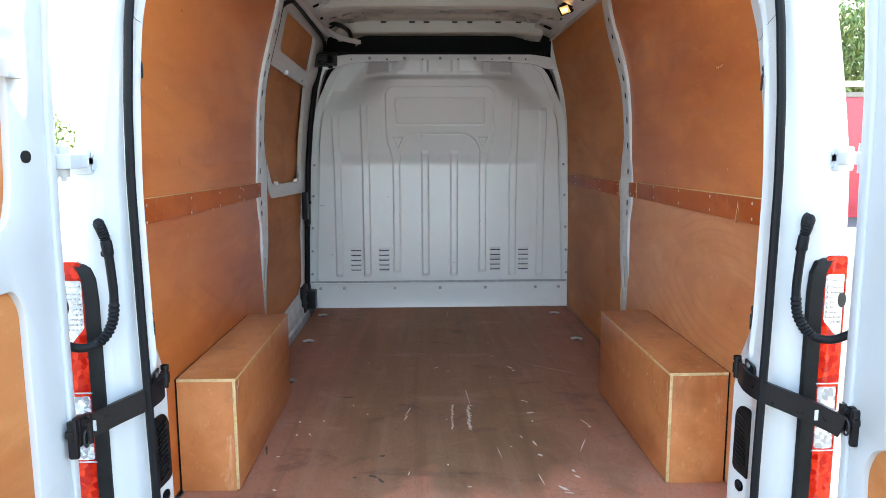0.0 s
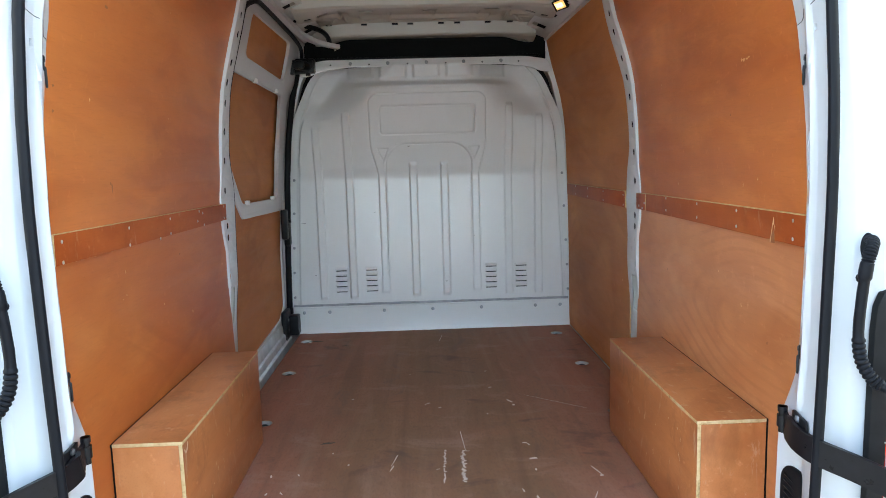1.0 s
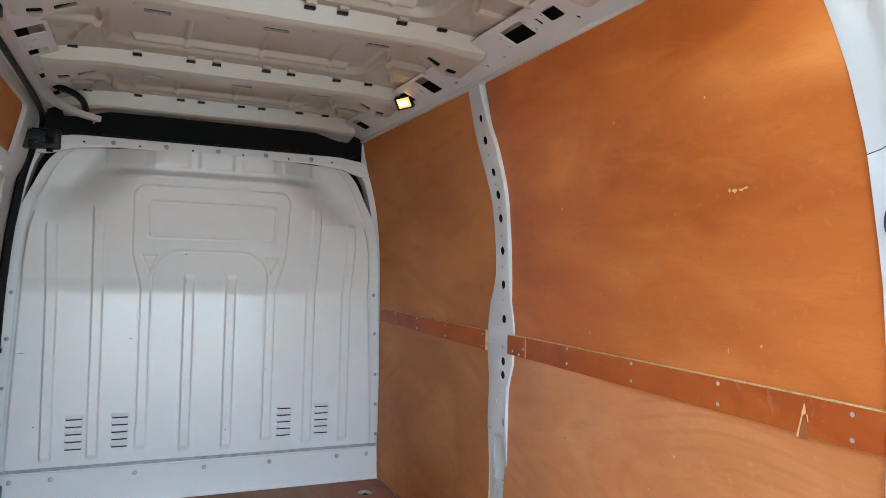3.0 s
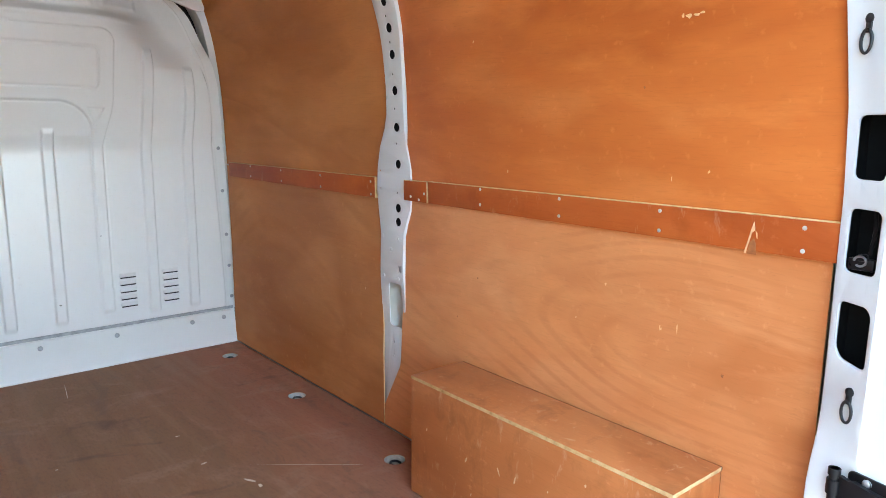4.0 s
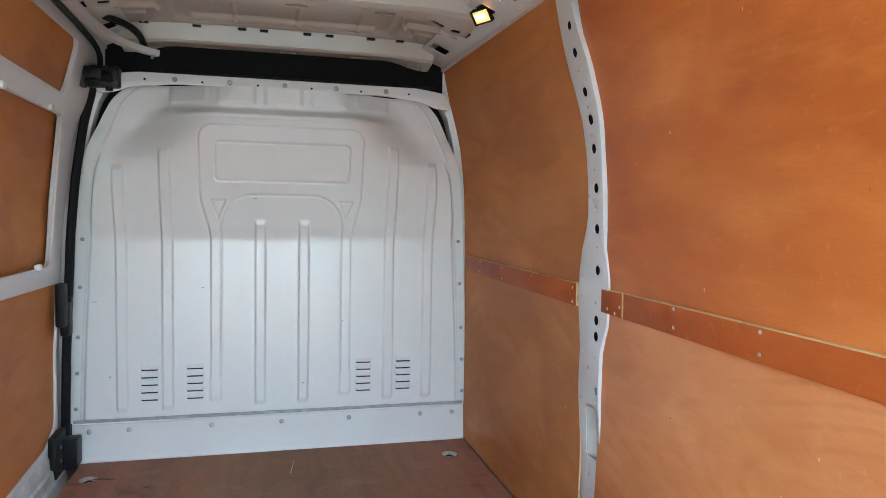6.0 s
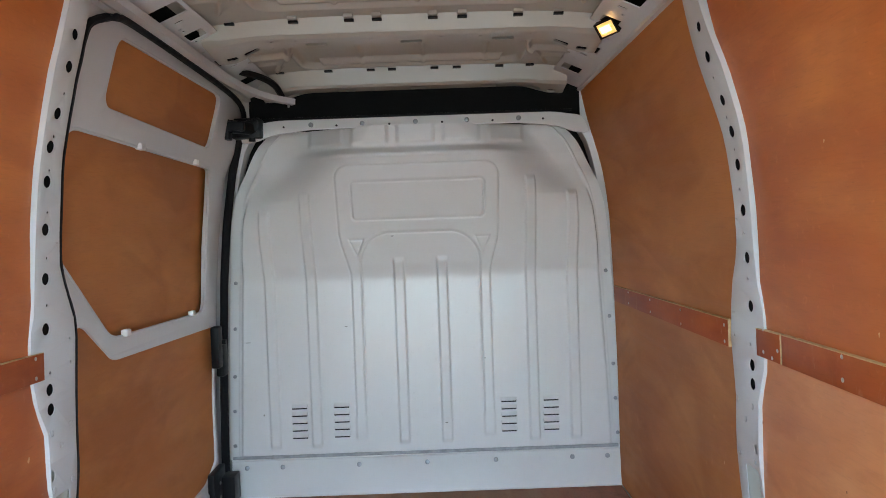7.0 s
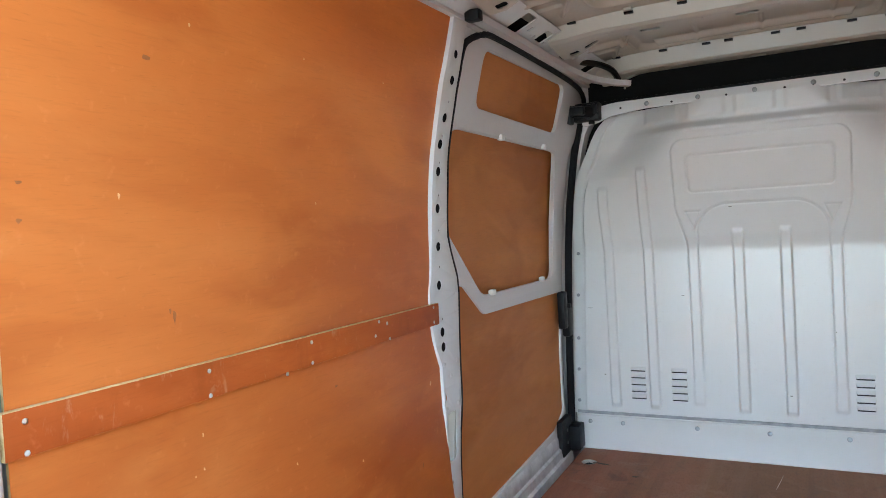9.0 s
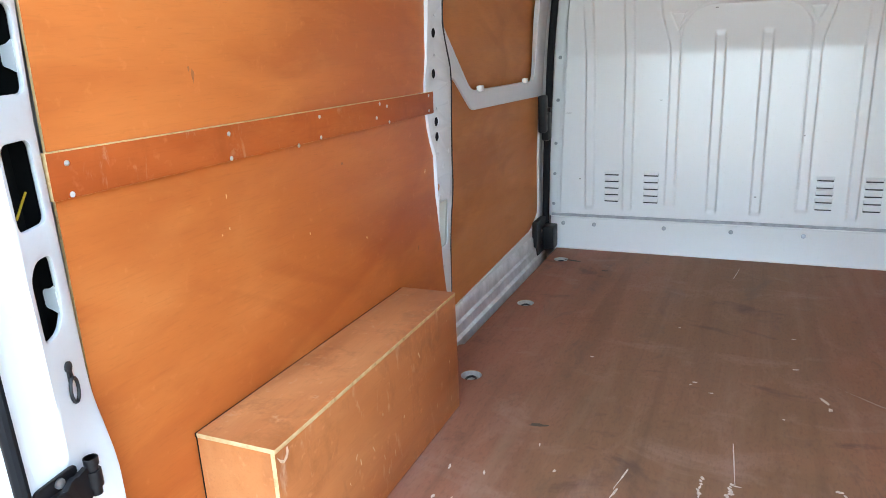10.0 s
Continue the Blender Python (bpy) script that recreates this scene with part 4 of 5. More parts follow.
def bulkhead_depth(x, z):
    """How far the pressing stands at (x from the centre, z): smaller is nearer the load space."""
    y = 2.862 + 0 * x
    ax = np.abs(x)
    lean = sstep(0.95, 1.05, z) * (z - 0.97) * 0.30
    lean = np.minimum(lean, 0.165)
    corner = sstep(0.42, 0.74, ax + 0.75 * np.maximum(0, z - 1.34)) * sstep(1.16, 1.48, z)
    y = y - lean * (1 - 0.85 * corner) + 0.015 * corner
    y = y + sstep(1.530, 1.566, z) * 0.034 * (1 - corner) - 0.004 * groove(z - 1.526, 0.003, 0.012) * (1 - sstep(0.2, 0.7, corner))
    # small pockets under the top flange
    for c in (-0.40, -0.20, 0.0, 0.20, 0.40):
        y = y - 0.009 * band(x, c, 0.066, 0.024) * sstep(1.570, 1.590, z)
    # upright ribs
    for c, z1 in ((-0.69, 1.28), (-0.50, 1.36), (0.50, 1.40), (0.69, 1.33)):
        y = y - 0.011 * band(x, c, 0.017, 0.010) * band(z, (z1 + 0.235) / 2, (z1 - 0.235) / 2, 0.03)
    for c in (-0.098, 0.098):
        y = y - 0.011 * band(x, c, 0.017, 0.010) * band(z, 0.645, 0.405, 0.03)
    # raised yoke: a broad head round the window panel that runs down into two legs
    half = 0.318 + 0.040 * sstep(0.98, 1.20, z)
    outer = np.maximum(ax - half, rounded_box(x, z, 0, 0.86, 0.358, 0.628, 0.06))
    arch = rounded_box(x, z, 0, 0.60, 0.270, 0.588, 0.14)
    yoke = (1 - sstep(-0.006, 0.006, outer)) * sstep(-0.006, 0.006, arch) * sstep(0.235, 0.26, z)
    rim = np.minimum(np.abs(outer), np.abs(arch)) + 0.05 * (1 - sstep(0.30, 0.36, z)) + 0.05 * sstep(0.0, 0.01, outer - 0.006) + 0.05 * sstep(0.0, 0.01, -0.006 - arch)
    y = y - 0.007 * yoke + 0.0045 * groove(rim, 0.001, 0.006)
    win = rounded_box(x, z, 0, 1.33, 0.292, 0.083, 0.018)
    y = y + 0.003 * (1 - sstep(-0.006, 0.006, win)) + 0.006 * groove(win, 0.0015, 0.006)
    tri = np.maximum(np.abs(ax - 0.283) * 1.4 - (z - 1.085) * 0.6, z - 1.160)
    y = y + 0.004 * (1 - sstep(-0.005, 0.005, tri)) + 0.005 * groove(tri, 0.001, 0.006)
    return y


def build_bulkhead():
    nx, nz = 540, 400
    u = np.linspace(-1, 1, nx)
    z = np.linspace(0.165, 1.655, nz)
    w = np.array([BULK_W(float(v)) for v in z])
    xx, zz = u[None, :] * w[:, None], np.repeat(z[:, None], nx, 1)
    yy = bulkhead_depth(xx, zz)
    # flat bolting flange outside a soft crease down both sides
    inset = w[:, None] - np.abs(xx)
    flange = (1 - sstep(0.050, 0.068, inset)) * (1 - sstep(1.36, 1.50, zz))
    yy = yy * (1 - flange) + (2.874 - 0.05 * sstep(1.0, 1.4, zz)) * flange - 0.003 * groove(inset - 0.050, 0.001, 0.006)
    verts = np.stack([xx + XC, yy, zz], -1).reshape(-1, 3)
    idx = np.arange(nx * nz).reshape(nz, nx)
    faces = np.stack([idx[:-1, :-1], idx[:-1, 1:], idx[1:, 1:], idx[1:, :-1]], -1).reshape(-1, 4)
    me = bpy.data.meshes.new("bulkhead")
    me.from_pydata(verts.tolist(), [], faces.tolist())
    me.polygons.foreach_set("use_smooth", [True] * len(faces))
    me.materials.append(WHITE)
    b = new("bulkhead", me)
    tagged(b, "white glossy pressed-steel bulkhead with upright ribs and louvres", "bulkhead", kind="structure")
    # kick panel along the floor
    bm = bmesh.new()
    sec = [(2.824, 0.0005), (2.830, 0.004), (2.852, 0.158), (2.848, 0.166), (2.858, 0.176), (2.872, 0.178), (2.872, 0.0005)]
    xs = (-0.874, 0.905)
    rows = [[bm.verts.new((x, y, z)) for y, z in sec] for x in xs]
    for i in range(len(sec)):
        j = (i + 1) % len(sec)
        bm.faces.new((rows[0][i], rows[0][j], rows[1][j], rows[1][i]))
    bm.faces.new(rows[0])
    bm.faces.new(rows[1][::-1])
    kick = part("kick_panel", bm, WHITE, b, "white bolted kick panel")
    part("sealant_strip", box(bmesh.new(), -0.87, 0.90, 2.852, 2.862, 0.168, 0.184, 0.003), plain("grey_sealant", (0.36, 0.37, 0.38), 0.6), b, "grey sealant line")
    for x in (-0.804, -0.641, -0.292, 0.02, 0.334, 0.684, 0.845):
        part("bolt", dome(bmesh.new(), (x, 2.846, 0.133), (0, -1, 0.3), 0.011, 0.006, 10), STEEL, kick)
    # top flange
    bm = plate(rounded([(-0.70, 1.600), (-0.62, 1.630), (-0.45, 1.648), (0.45, 1.648), (0.62, 1.630), (0.70, 1.600), (0.765, 1.595), (0.735, 1.672), (0.60, 1.692), (-0.60, 1.692), (-0.735, 1.672), (-0.765, 1.595)], 0.03), [], 0.02,
               lambda a, v, q: Vector((XC + a, 2.735 + q, v)), bevel=0.003)
    fl = part("top_flange", bm, WHITE, b)
    for x in (-0.431, -0.208, 0.024, 0.248, 0.473):
        part("bolt", dome(bmesh.new(), (x, 2.735, 1.668), (0, -1, 0), 0.011, 0.005, 10), STEEL, fl)
    for x in (-0.55, -0.32, -0.09, 0.14, 0.36, 0.58):
        part("stud", dome(bmesh.new(), (x, 2.735, 1.662), (0, -1, 0), 0.005, 0.003, 8), DARK_STEEL, fl)
    # louvres
    for x in (-0.557, -0.364, 0.402, 0.596):
        for k in range(5):
            zc = 0.262 + 0.034 * k
            y = 2.862
            bm = bmesh.new()
            a = [bm.verts.new(v) for v in ((x - 0.036, y + 0.004, zc - 0.004), (x + 0.036, y + 0.004, zc - 0.004), (x + 0.038, y + 0.002, zc + 0.020), (x - 0.038, y + 0.002, zc + 0.020),
                                           (x - 0.033, y - 0.011, zc + 0.002), (x + 0.033, y - 0.011, zc + 0.002))]
            for f in ((4, 5, 2, 3), (0, 4, 3), (1, 2, 5)):
                bm.faces.new([a[i] for i in f])
            part("louvre", bm, WHITE, b)
            # solid dark bar paints the shade of the open slot
            part("slot", box(bmesh.new(), x - 0.034, x + 0.034, y - 0.0095, y - 0.001, zc - 0.0045, zc + 0.001, 0.001), DARK_STEEL, b, "dark bar painted as shade in the louvre")
    # rubbed marks on the paint
    for x, z, a, h in ((-0.78, 0.706, 0.016, 0.0016), (-0.72, 0.37, 0.004, 0.004), (-0.10, 1.172, 0.008, 0.0025), (-0.33, 0.765, 0.007, 0.0018), (0.115, 0.31, 0.006, 0.003), (0.30, 0.60, 0.003, 0.003)):
        y = float(bulkhead_depth(np.array([x - XC]), np.array([z]))[0]) - 0.0012
        bm = bmesh.new()
        bm.faces.new([bm.verts.new((x + a * math.cos(k) * (1 + 0.3 * math.sin(3 * k)), y, z + h * math.sin(k))) for k in np.linspace(0, 5.6, 9)])
        part("scuff_mark", bm, GREY_SCUFF, b, "grey rubbed mark")
    # bolts down the two edges
    for s in (-1, 1):
        for z in (0.23, 0.39, 0.55, 0.77, 0.98):
            c = (XC + s * (BULK_W(z) - 0.026), 2.8735, z)
            part("bolt", dome(bmesh.new(), c, (0, -1, 0), 0.009, 0.005, 8), STEEL, b)
        # black disc on the flange paints the dark of a hole
        part("locating_hole", dome(bmesh.new(), (XC + s * (BULK_W(1.21) - 0.018), 2.858, 1.21), (0, -1, 0), 0.007, 0.001, 10), BLACK, b)
    return b


build_bulkhead()


def build_front_frame():
    """Body ring round the bulkhead and the dark cab lining above it."""
    t = thing("front_body_frame", "white steel body ring around the bulkhead", "body frame", kind="structure")
    for s in (-1, 1):
        zs = np.linspace(0.0, 1.82, 30)
        bm = bmesh.new()
        rows = []
        for z in zs:
            z = float(z)
            f = float(sstep(1.15, 1.42, z))
            a = (PLY_W(z) - 0.03 - 0.022 * float(sstep(1.58, 1.66, z))) * f + (BULK_W(z) + 0.002) * (1 - f)
            rows.append([bm.verts.new((XC + s * q, y, z)) for q, y in ((a, 2.90), (a, 2.875 - 0.06 * sstep(1.2, 1.6, z)), (max(PLY_W(z) + 0.02, a + 0.006), 2.865 - 0.06 * sstep(1.2, 1.6, z)), (PLY_W(z) + 0.06, 2.86))])
        for a, b in zip(rows, rows[1:]):
            for i in range(3):
                bm.faces.new((a[i], a[i + 1], b[i + 1], b[i]))
        part("side_flange", bm, BODY_SHADED, t)
    bm = box(bmesh.new(), XC - 0.735, XC + 0.735, 2.80, 2.83, 1.67, 1.86, 0.004)
    part("cab_lining", bm, LINING_SHADE, t, "dark grey cab roof lining")
    bm = box(bmesh.new(), XC - 0.70, XC + 0.70, 2.795, 2.80, 1.70, 1.712, 0.002)
    part("lining_lip", bm, BLACK, t)
    # added black sheet; its colour keeps the gaps beside the bulkhead dark
    bm = box(bmesh.new(), XC - 0.92, XC + 0.92, 2.905, 2.925, 0.0, 1.85, 0.004)
    part("cab_back", bm, LINING_SHADE, t)


build_front_frame()

# ---- roof ----


def build_ceiling():
    nx, ny = 300, 760
    x = np.linspace(-0.70, 0.70, nx)
    y = np.linspace(-0.05, 2.86, ny)
    xx, yy = np.meshgrid(x, y)
    z = 1.893 - 0.03 * (xx / 0.7) ** 4
    for y0, y1 in ((0.06, 0.42), (0.58, 1.14), (1.36, 1.86), (2.12, 2.64)):
        c, h = (y0 + y1) / 2, (y1 - y0) / 2
        d = rounded_box(xx, yy, 0, c, 0.44, h - 0.02, 0.06)
        z = z + 0.020 * (1 - sstep(-0.010, 0.006, d)) - 0.007 * groove(d - 0.012, 0.003, 0.008)
        for k in (-0.2, 0.05, 0.3):
            z = z - 0.006 * band(xx, k, 0.004, 0.007) * band(yy, c, h - 0.06, 0.02)
        # raised strip ahead of the recess and short strips beside it
        z = z - 0.026 * band(yy, y1 - 0.075, 0.007, 0.009) * band(xx, 0, 0.36, 0.02)
        for s in (-1, 1):
            z = z - 0.022 * band(yy, c - 0.02, 0.006, 0.009) * band(xx, s * 0.545, 0.09, 0.012)
            z = z - 0.014 * (1 - sstep(-0.006, 0.006, rounded_box(xx, yy, s * 0.56, y0 + 0.09, 0.075, 0.045, 0.015)))
            z = z - 0.010 * (1 - sstep(-0.005, 0.005, rounded_box(xx, yy, s * 0.58, y1 - 0.11, 0.055, 0.05, 0.015)))
            z = z - 0.012 * band(xx - s * 0.10 * (yy - c) / h, s * 0.475, 0.004, 0.008) * band(yy, c, h - 0.05, 0.02)
    verts = np.stack([xx + XC, yy, z], -1).reshape(-1, 3)
    idx = np.arange(nx * ny).reshape(ny, nx)
    faces = np.stack([idx[:-1, :-1], idx[1:, :-1], idx[1:, 1:], idx[:-1, 1:]], -1).reshape(-1, 4)
    me = bpy.data.meshes.new("ceiling")
    me.from_pydata(verts.tolist(), [], faces.tolist())
    me.polygons.foreach_set("use_smooth", [True] * len(faces))
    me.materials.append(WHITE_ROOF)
    tagged(new("ceiling", me), "white pressed-steel roof skin with shallow swages, shade put into its colour", "ceiling", kind="structure")


build_ceiling()


def roof_bow(y0, y1, z=1.832, tail=0.075):
    """A hat-section cross member: rounded rear corner, slotted underside, wider dropped ends, tabs glued to the skin."""
    def ends(u):
        return float(sstep(0.45, 0.63, abs(u - XC)))

    def place(u, v, w):
        k = (v - y0) / (y1 - y0)
        reach = v + tail * ends(u) * max(0.0, k)
        return Vector((u, reach, z - 0.012 * ends(u) - 0.022 * ends(u) * max(0.0, k) + 0.010 * max(0.0, 0.12 - k) / 0.12 + w))
    out = rounded([(XC - 0.66, y0), (XC + 0.66, y0), (XC + 0.66, y1), (XC - 0.66, y1)], 0.010)
    hs = []
    for c, a in ((-0.60, 0.020), (-0.525, 0.028), (-0.30, 0.034), (0.02, 0.036), (0.33, 0.036), (0.53, 0.026), (0.605, 0.018)):
        y2 = y1 - (0.046 if abs(c) < 0.45 else 0.034)
        hs.append(rounded([(XC + c - a, y2), (XC + c + a, y2), (XC + c + a, y1 - 0.012), (XC + c - a, y1 - 0.012)], 0.009))
    hs += [disc(XC + c, (y0 + y1) / 2 - 0.012, 0.005, 0.005, 8) for c in (-0.44, -0.36, -0.12, 0.12, 0.25, 0.42)]
    cuts = [XC + v for v in np.linspace(-0.64, 0.64, 33)]
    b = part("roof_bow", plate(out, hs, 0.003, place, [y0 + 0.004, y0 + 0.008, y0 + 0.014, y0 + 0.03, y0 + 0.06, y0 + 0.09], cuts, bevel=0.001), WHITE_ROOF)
    tagged(b, "white steel roof cross member with slots", "roof bow", kind="structure", group="roof bows")
    us = np.linspace(-0.66, 0.66, 45)
    for v, lean in ((y0 + 0.001, -0.014), (y1 - 0.002, 0.012)):
        bm = bmesh.new()
        lo = [bm.verts.new(place(XC + u, v, 0.002)) for u in us]
        hi = [bm.verts.new((XC + u, place(XC + u, v, 0).y + lean, 1.893 - 0.03 * (u / 0.7) ** 4)) for u in us]
        for i in range(len(us) - 1):
            bm.faces.new((lo[i], lo[i + 1], hi[i + 1], hi[i]))
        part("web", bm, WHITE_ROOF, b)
    # black sheet just over the slots; the hollow's shade is its colour
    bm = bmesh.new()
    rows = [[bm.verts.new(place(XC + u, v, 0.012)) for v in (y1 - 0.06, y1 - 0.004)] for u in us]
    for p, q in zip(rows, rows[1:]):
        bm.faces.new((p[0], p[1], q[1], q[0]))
    part("cavity", bm, LINING_SHADE, b, "black sheet painted as shade behind the slots")
    # Black boxes paint the small shadows along the bow's bonded edge
    for c in (-0.56, -0.355, -0.175, -0.085, 0.095, 0.19, 0.37, 0.50):
        x = XC + c
        if z < 1.82:
            part("glue_pad", box(bmesh.new(), x - 0.017, x + 0.017, y0 - 0.030, y0 - 0.010, 1.876, 1.884, 0.002), BLACK, b, "black box painted as a small shadow")
            continue
        bm = box(bmesh.new(), x - 0.015, x + 0.015, y0 - 0.040, y0 - 0.014, 1.882, 1.898, 0.004)
        part("glue_tab", bm, WHITE_ROOF, b, "white tab bonded to the roof skin")
        part("glue_pad", box(bmesh.new(), x - 0.016, x + 0.016, y0 - 0.022, y0 - 0.006, 1.874, 1.882, 0.002), BLACK, b, "black box painted as a small shadow")
    return b


roof_bow(1.955, 2.075)
roof_bow(1.195, 1.315)
roof_bow(0.44, 0.56)
roof_bow(2.68, 2.78, 1.815, 0.02)


def roof_rail(side):
    """The sloping box rail along the top of the wall, with its cut-outs."""
    def place(u, v, w):
        return Vector((XC + side * (0.742 - 0.140 * v + 0.3 * w), u, 1.797 + 0.062 * v + w))
    sl = [(0.80, 0.034, 0.15), (0.985, 0.06, 0.22), (1.67, 0.045, 0.30), (1.90, 0.034, 0.20), (2.225, 0.040, 0.26), (2.555, 0.045, 0.26)]
    hs = [rounded([(y - a, 0.62 - h), (y + a, 0.62 - h), (y + a, 0.62 + h), (y - a, 0.62 + h)], 0.02) for y, a, h in sl]
    hs += [rect(y - 0.007, y + 0.007, 0.52, 0.70) for y in (0.87, 1.76, 2.32)]
    hs += [disc(y, v, 0.006, 0.045, 8) for y, v in ((0.70, 0.6), (0.84, 0.7), (0.91, 0.5), (0.92, 0.75), (1.07, 0.7), (1.08, 0.45), (1.42, 0.6), (1.81, 0.5), (2.06, 0.4), (2.40, 0.75), (0.60, 0.5))]
    rng = random.Random(21 + side)
    for k in range(26):
        y = 0.55 + 0.087 * k + rng.uniform(-0.02, 0.02)
        if all(abs(y - q) > a + 0.014 for q, a, _ in sl) and all(abs(y - q) > 0.022 for q in (0.87, 1.76, 2.32, 0.70, 0.84, 0.91, 0.92, 1.07, 1.08, 1.42, 1.81, 2.06, 2.40, 0.60)):
            v = rng.choice((0.3, 0.5, 0.78))
            hs.append(disc(y, v, rng.choice((0.004, 0.006, 0.008)), 0.05, 8))
    r = part("roof_rail_right" if side > 0 else "roof_rail_left", plate(rect(-0.05, 2.86, 0, 1.0), hs, 0.004, place), BODY_SHADED)
    tagged(r, "white steel roof rail with dark cut-outs", "roof rail", kind="structure")
    # black sheet above the cut-outs, shade put into its colour
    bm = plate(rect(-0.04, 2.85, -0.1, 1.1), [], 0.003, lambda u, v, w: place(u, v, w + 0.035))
    part("inner_web", bm, LINING_SHADE, r)
    bm = sweep(bmesh.new(), [place(y, 0.02, -0.004) for y in (-0.05, 1.0, 2.0, 2.86)], [(-0.012, -0.006), (0.012, -0.006), (0.012, 0.006), (-0.012, 0.006)])
    part("lower_lip", bm, BODY_SHADED, r)


roof_rail(1)
roof_rail(-1)


def load_lamp():
    t = thing("load_lamp", "small lit courtesy lamp with a warm lens on the roof rail", "lamp", at=(0.672, 1.925, 1.822))
    n = Vector((-0.50, -0.62, -0.60)).normalized()
    along = Vector((0.66, -0.74, 0.12)).cross(n).normalized()
    m = Matrix((along, n.cross(along), n)).transposed().to_4x4() @ Matrix.Diagonal((0.80, 0.84, 0.84, 1))
    bm = box(bmesh.new(), -0.033, 0.033, -0.042, 0.042, -0.05, 0.0, 0.005)
    bmesh.ops.transform(bm, matrix=m, verts=bm.verts)
    part("housing", bm, BLACK, t, "black lamp housing")
    bm = box(bmesh.new(), -0.027, 0.027, -0.034, 0.034, 0.0005, 0.008, 0.003)
    bmesh.ops.transform(bm, matrix=m, verts=bm.verts)
    part("lens", bm, GLOW, t, "glowing warm lens")
    bm = box(bmesh.new(), -0.013, 0.014, -0.026, 0.018, 0.0085, 0.0105, 0.001)
    bmesh.ops.transform(bm, matrix=m, verts=bm.verts)
    part("bulb", bm, BULB, t, "bright bulb behind the lens")
    for x0, x1, y0, y1 in ((-0.033, -0.027, -0.042, 0.042), (0.027, 0.033, -0.042, 0.042), (-0.027, 0.027, -0.042, -0.034), (-0.027, 0.027, 0.034, 0.042)):
        bm = box(bmesh.new(), x0, x1, y0, y1, -0.001, 0.011, 0.001)
        bmesh.ops.transform(bm, matrix=m, verts=bm.verts)
        part("bezel", bm, BLACK, t)


load_lamp()

# ---- sliding door ----


def sliding_door():
    t = thing("sliding_door", "closed white sliding side door with plywood infill panels", "door")
    m = wall_map(-1, DOOR_W)
    hole_up = rounded([(1.558, 1.558), (2.45, 1.542), (2.488, 1.757), (1.585, 1.755)], 0.05)
    hole_win = rounded([(1.425, 1.182), (1.425, 1.490), (2.562, 1.474), (2.618, 0.882), (1.77, 0.898)], 0.06)
    hole_low = rounded([(1.46, 0.955), (1.60, 0.962), (1.79, 0.830), (2.735, 0.803), (2.735, 0.21), (2.60, 0.15), (1.46, 0.112)], 0.03)
    out = [(1.40, 0.02), (2.765, 0.02), (2.765, 1.81), (1.36, 1.81), (1.36, 1.2), (1.40, 1.05)]
    zs = [0.3, 0.5, 0.7, 0.85, 0.95, 1.05, 1.15, 1.25, 1.35, 1.42, 1.46, 1.5, 1.53, 1.56, 1.6, 1.7, 1.78]
    part("door_frame", plate(out, [hole_up, hole_win, hole_low], 0.02, m, zs, bevel=0.004), BODY_SHADED, t)
    for name, o, d in (("upper_panel", [(1.50, 1.52), (2.52, 1.52), (2.54, 1.785), (1.50, 1.785)], 0.022), ("window_panel", [(1.40, 0.86), (2.66, 0.86), (2.66, 1.515), (1.40, 1.515)], 0.034),
                       ("lower_panel", [(1.43, 0.08), (2.755, 0.08), (2.755, 0.82), (1.81, 0.85), (1.60, 1.0), (1.43, 1.0)], 0.010)):
        part(name, plate(o, [], 0.006, wall_map(-1, DOOR_W, d), zs, edge_mat=True), [PLY_DOOR, EDGE], t)
    # lip round the big opening
    loop = [m(u, v, 0.004) for u, v in hole_win] + [m(*hole_win[0], 0.004)]
    part("opening_lip", sweep(bmesh.new(), loop, circle(0.006, 6), up=(1, 0, 0)), BODY_SHADED, t)
    loop = [m(u, v, 0.004) for u, v in hole_up] + [m(*hole_up[0], 0.004)]
    part("opening_lip", sweep(bmesh.new(), loop, circle(0.004, 6), up=(1, 0, 0)), BODY_SHADED, t)
    # white clips that hold the window panel
    for y, z in ((1.853, 1.484), (2.346, 1.481), (2.445, 0.895), (1.86, 0.905)):
        c = m(y, z, -0.002)
        bm = box(bmesh.new(), c.x - 0.010, c.x + 0.012, c.y - 0.016, c.y + 0.016, c.z - 0.010, c.z + 0.012, 0.005)
        part("clip", bm, WHITE_RAIL, t, "white plastic clip")
    # lock at the front edge
    bm = box(bmesh.new(), XC - 0.905, XC - 0.868, 2.655, 2.715, 0.63, 0.81, 0.01)
    box(bm, XC - 0.90, XC - 0.862, 2.70, 2.765, 0.585, 0.73, 0.012)
    cyl(bm, (XC - 0.865, 2.70, 0.74), (XC - 0.85, 2.70, 0.74), 0.012, 10)
    part("lock", bm, BLACK, t, "black door lock")
    # lower runner
    bm = box(bmesh.new(), XC - 0.90, XC - 0.84, 2.70, 2.79, 0.025, 0.145, 0.008)
    box(bm, XC - 0.925, XC - 0.895, 2.60, 2.76, -0.02, 0.19, 0.008)
    part("roller_arm", bm, BLACK, t, "black roller arm")
    for y, z in ((2.675, 0.13), (2.675, 0.07)):
        part("bolt", dome(bmesh.new(), (XC - 0.895, y, z), (1, 0, 0), 0.008, 0.004, 8), STEEL, t)
    # upper hinge block
    bm = box(bmesh.new(), XC - 0.80, XC - 0.772, 2.60, 2.66, 1.60, 1.70, 0.006)
    box(bm, XC - 0.79, XC - 0.66, 2.68, 2.765, 1.615, 1.70, 0.012)
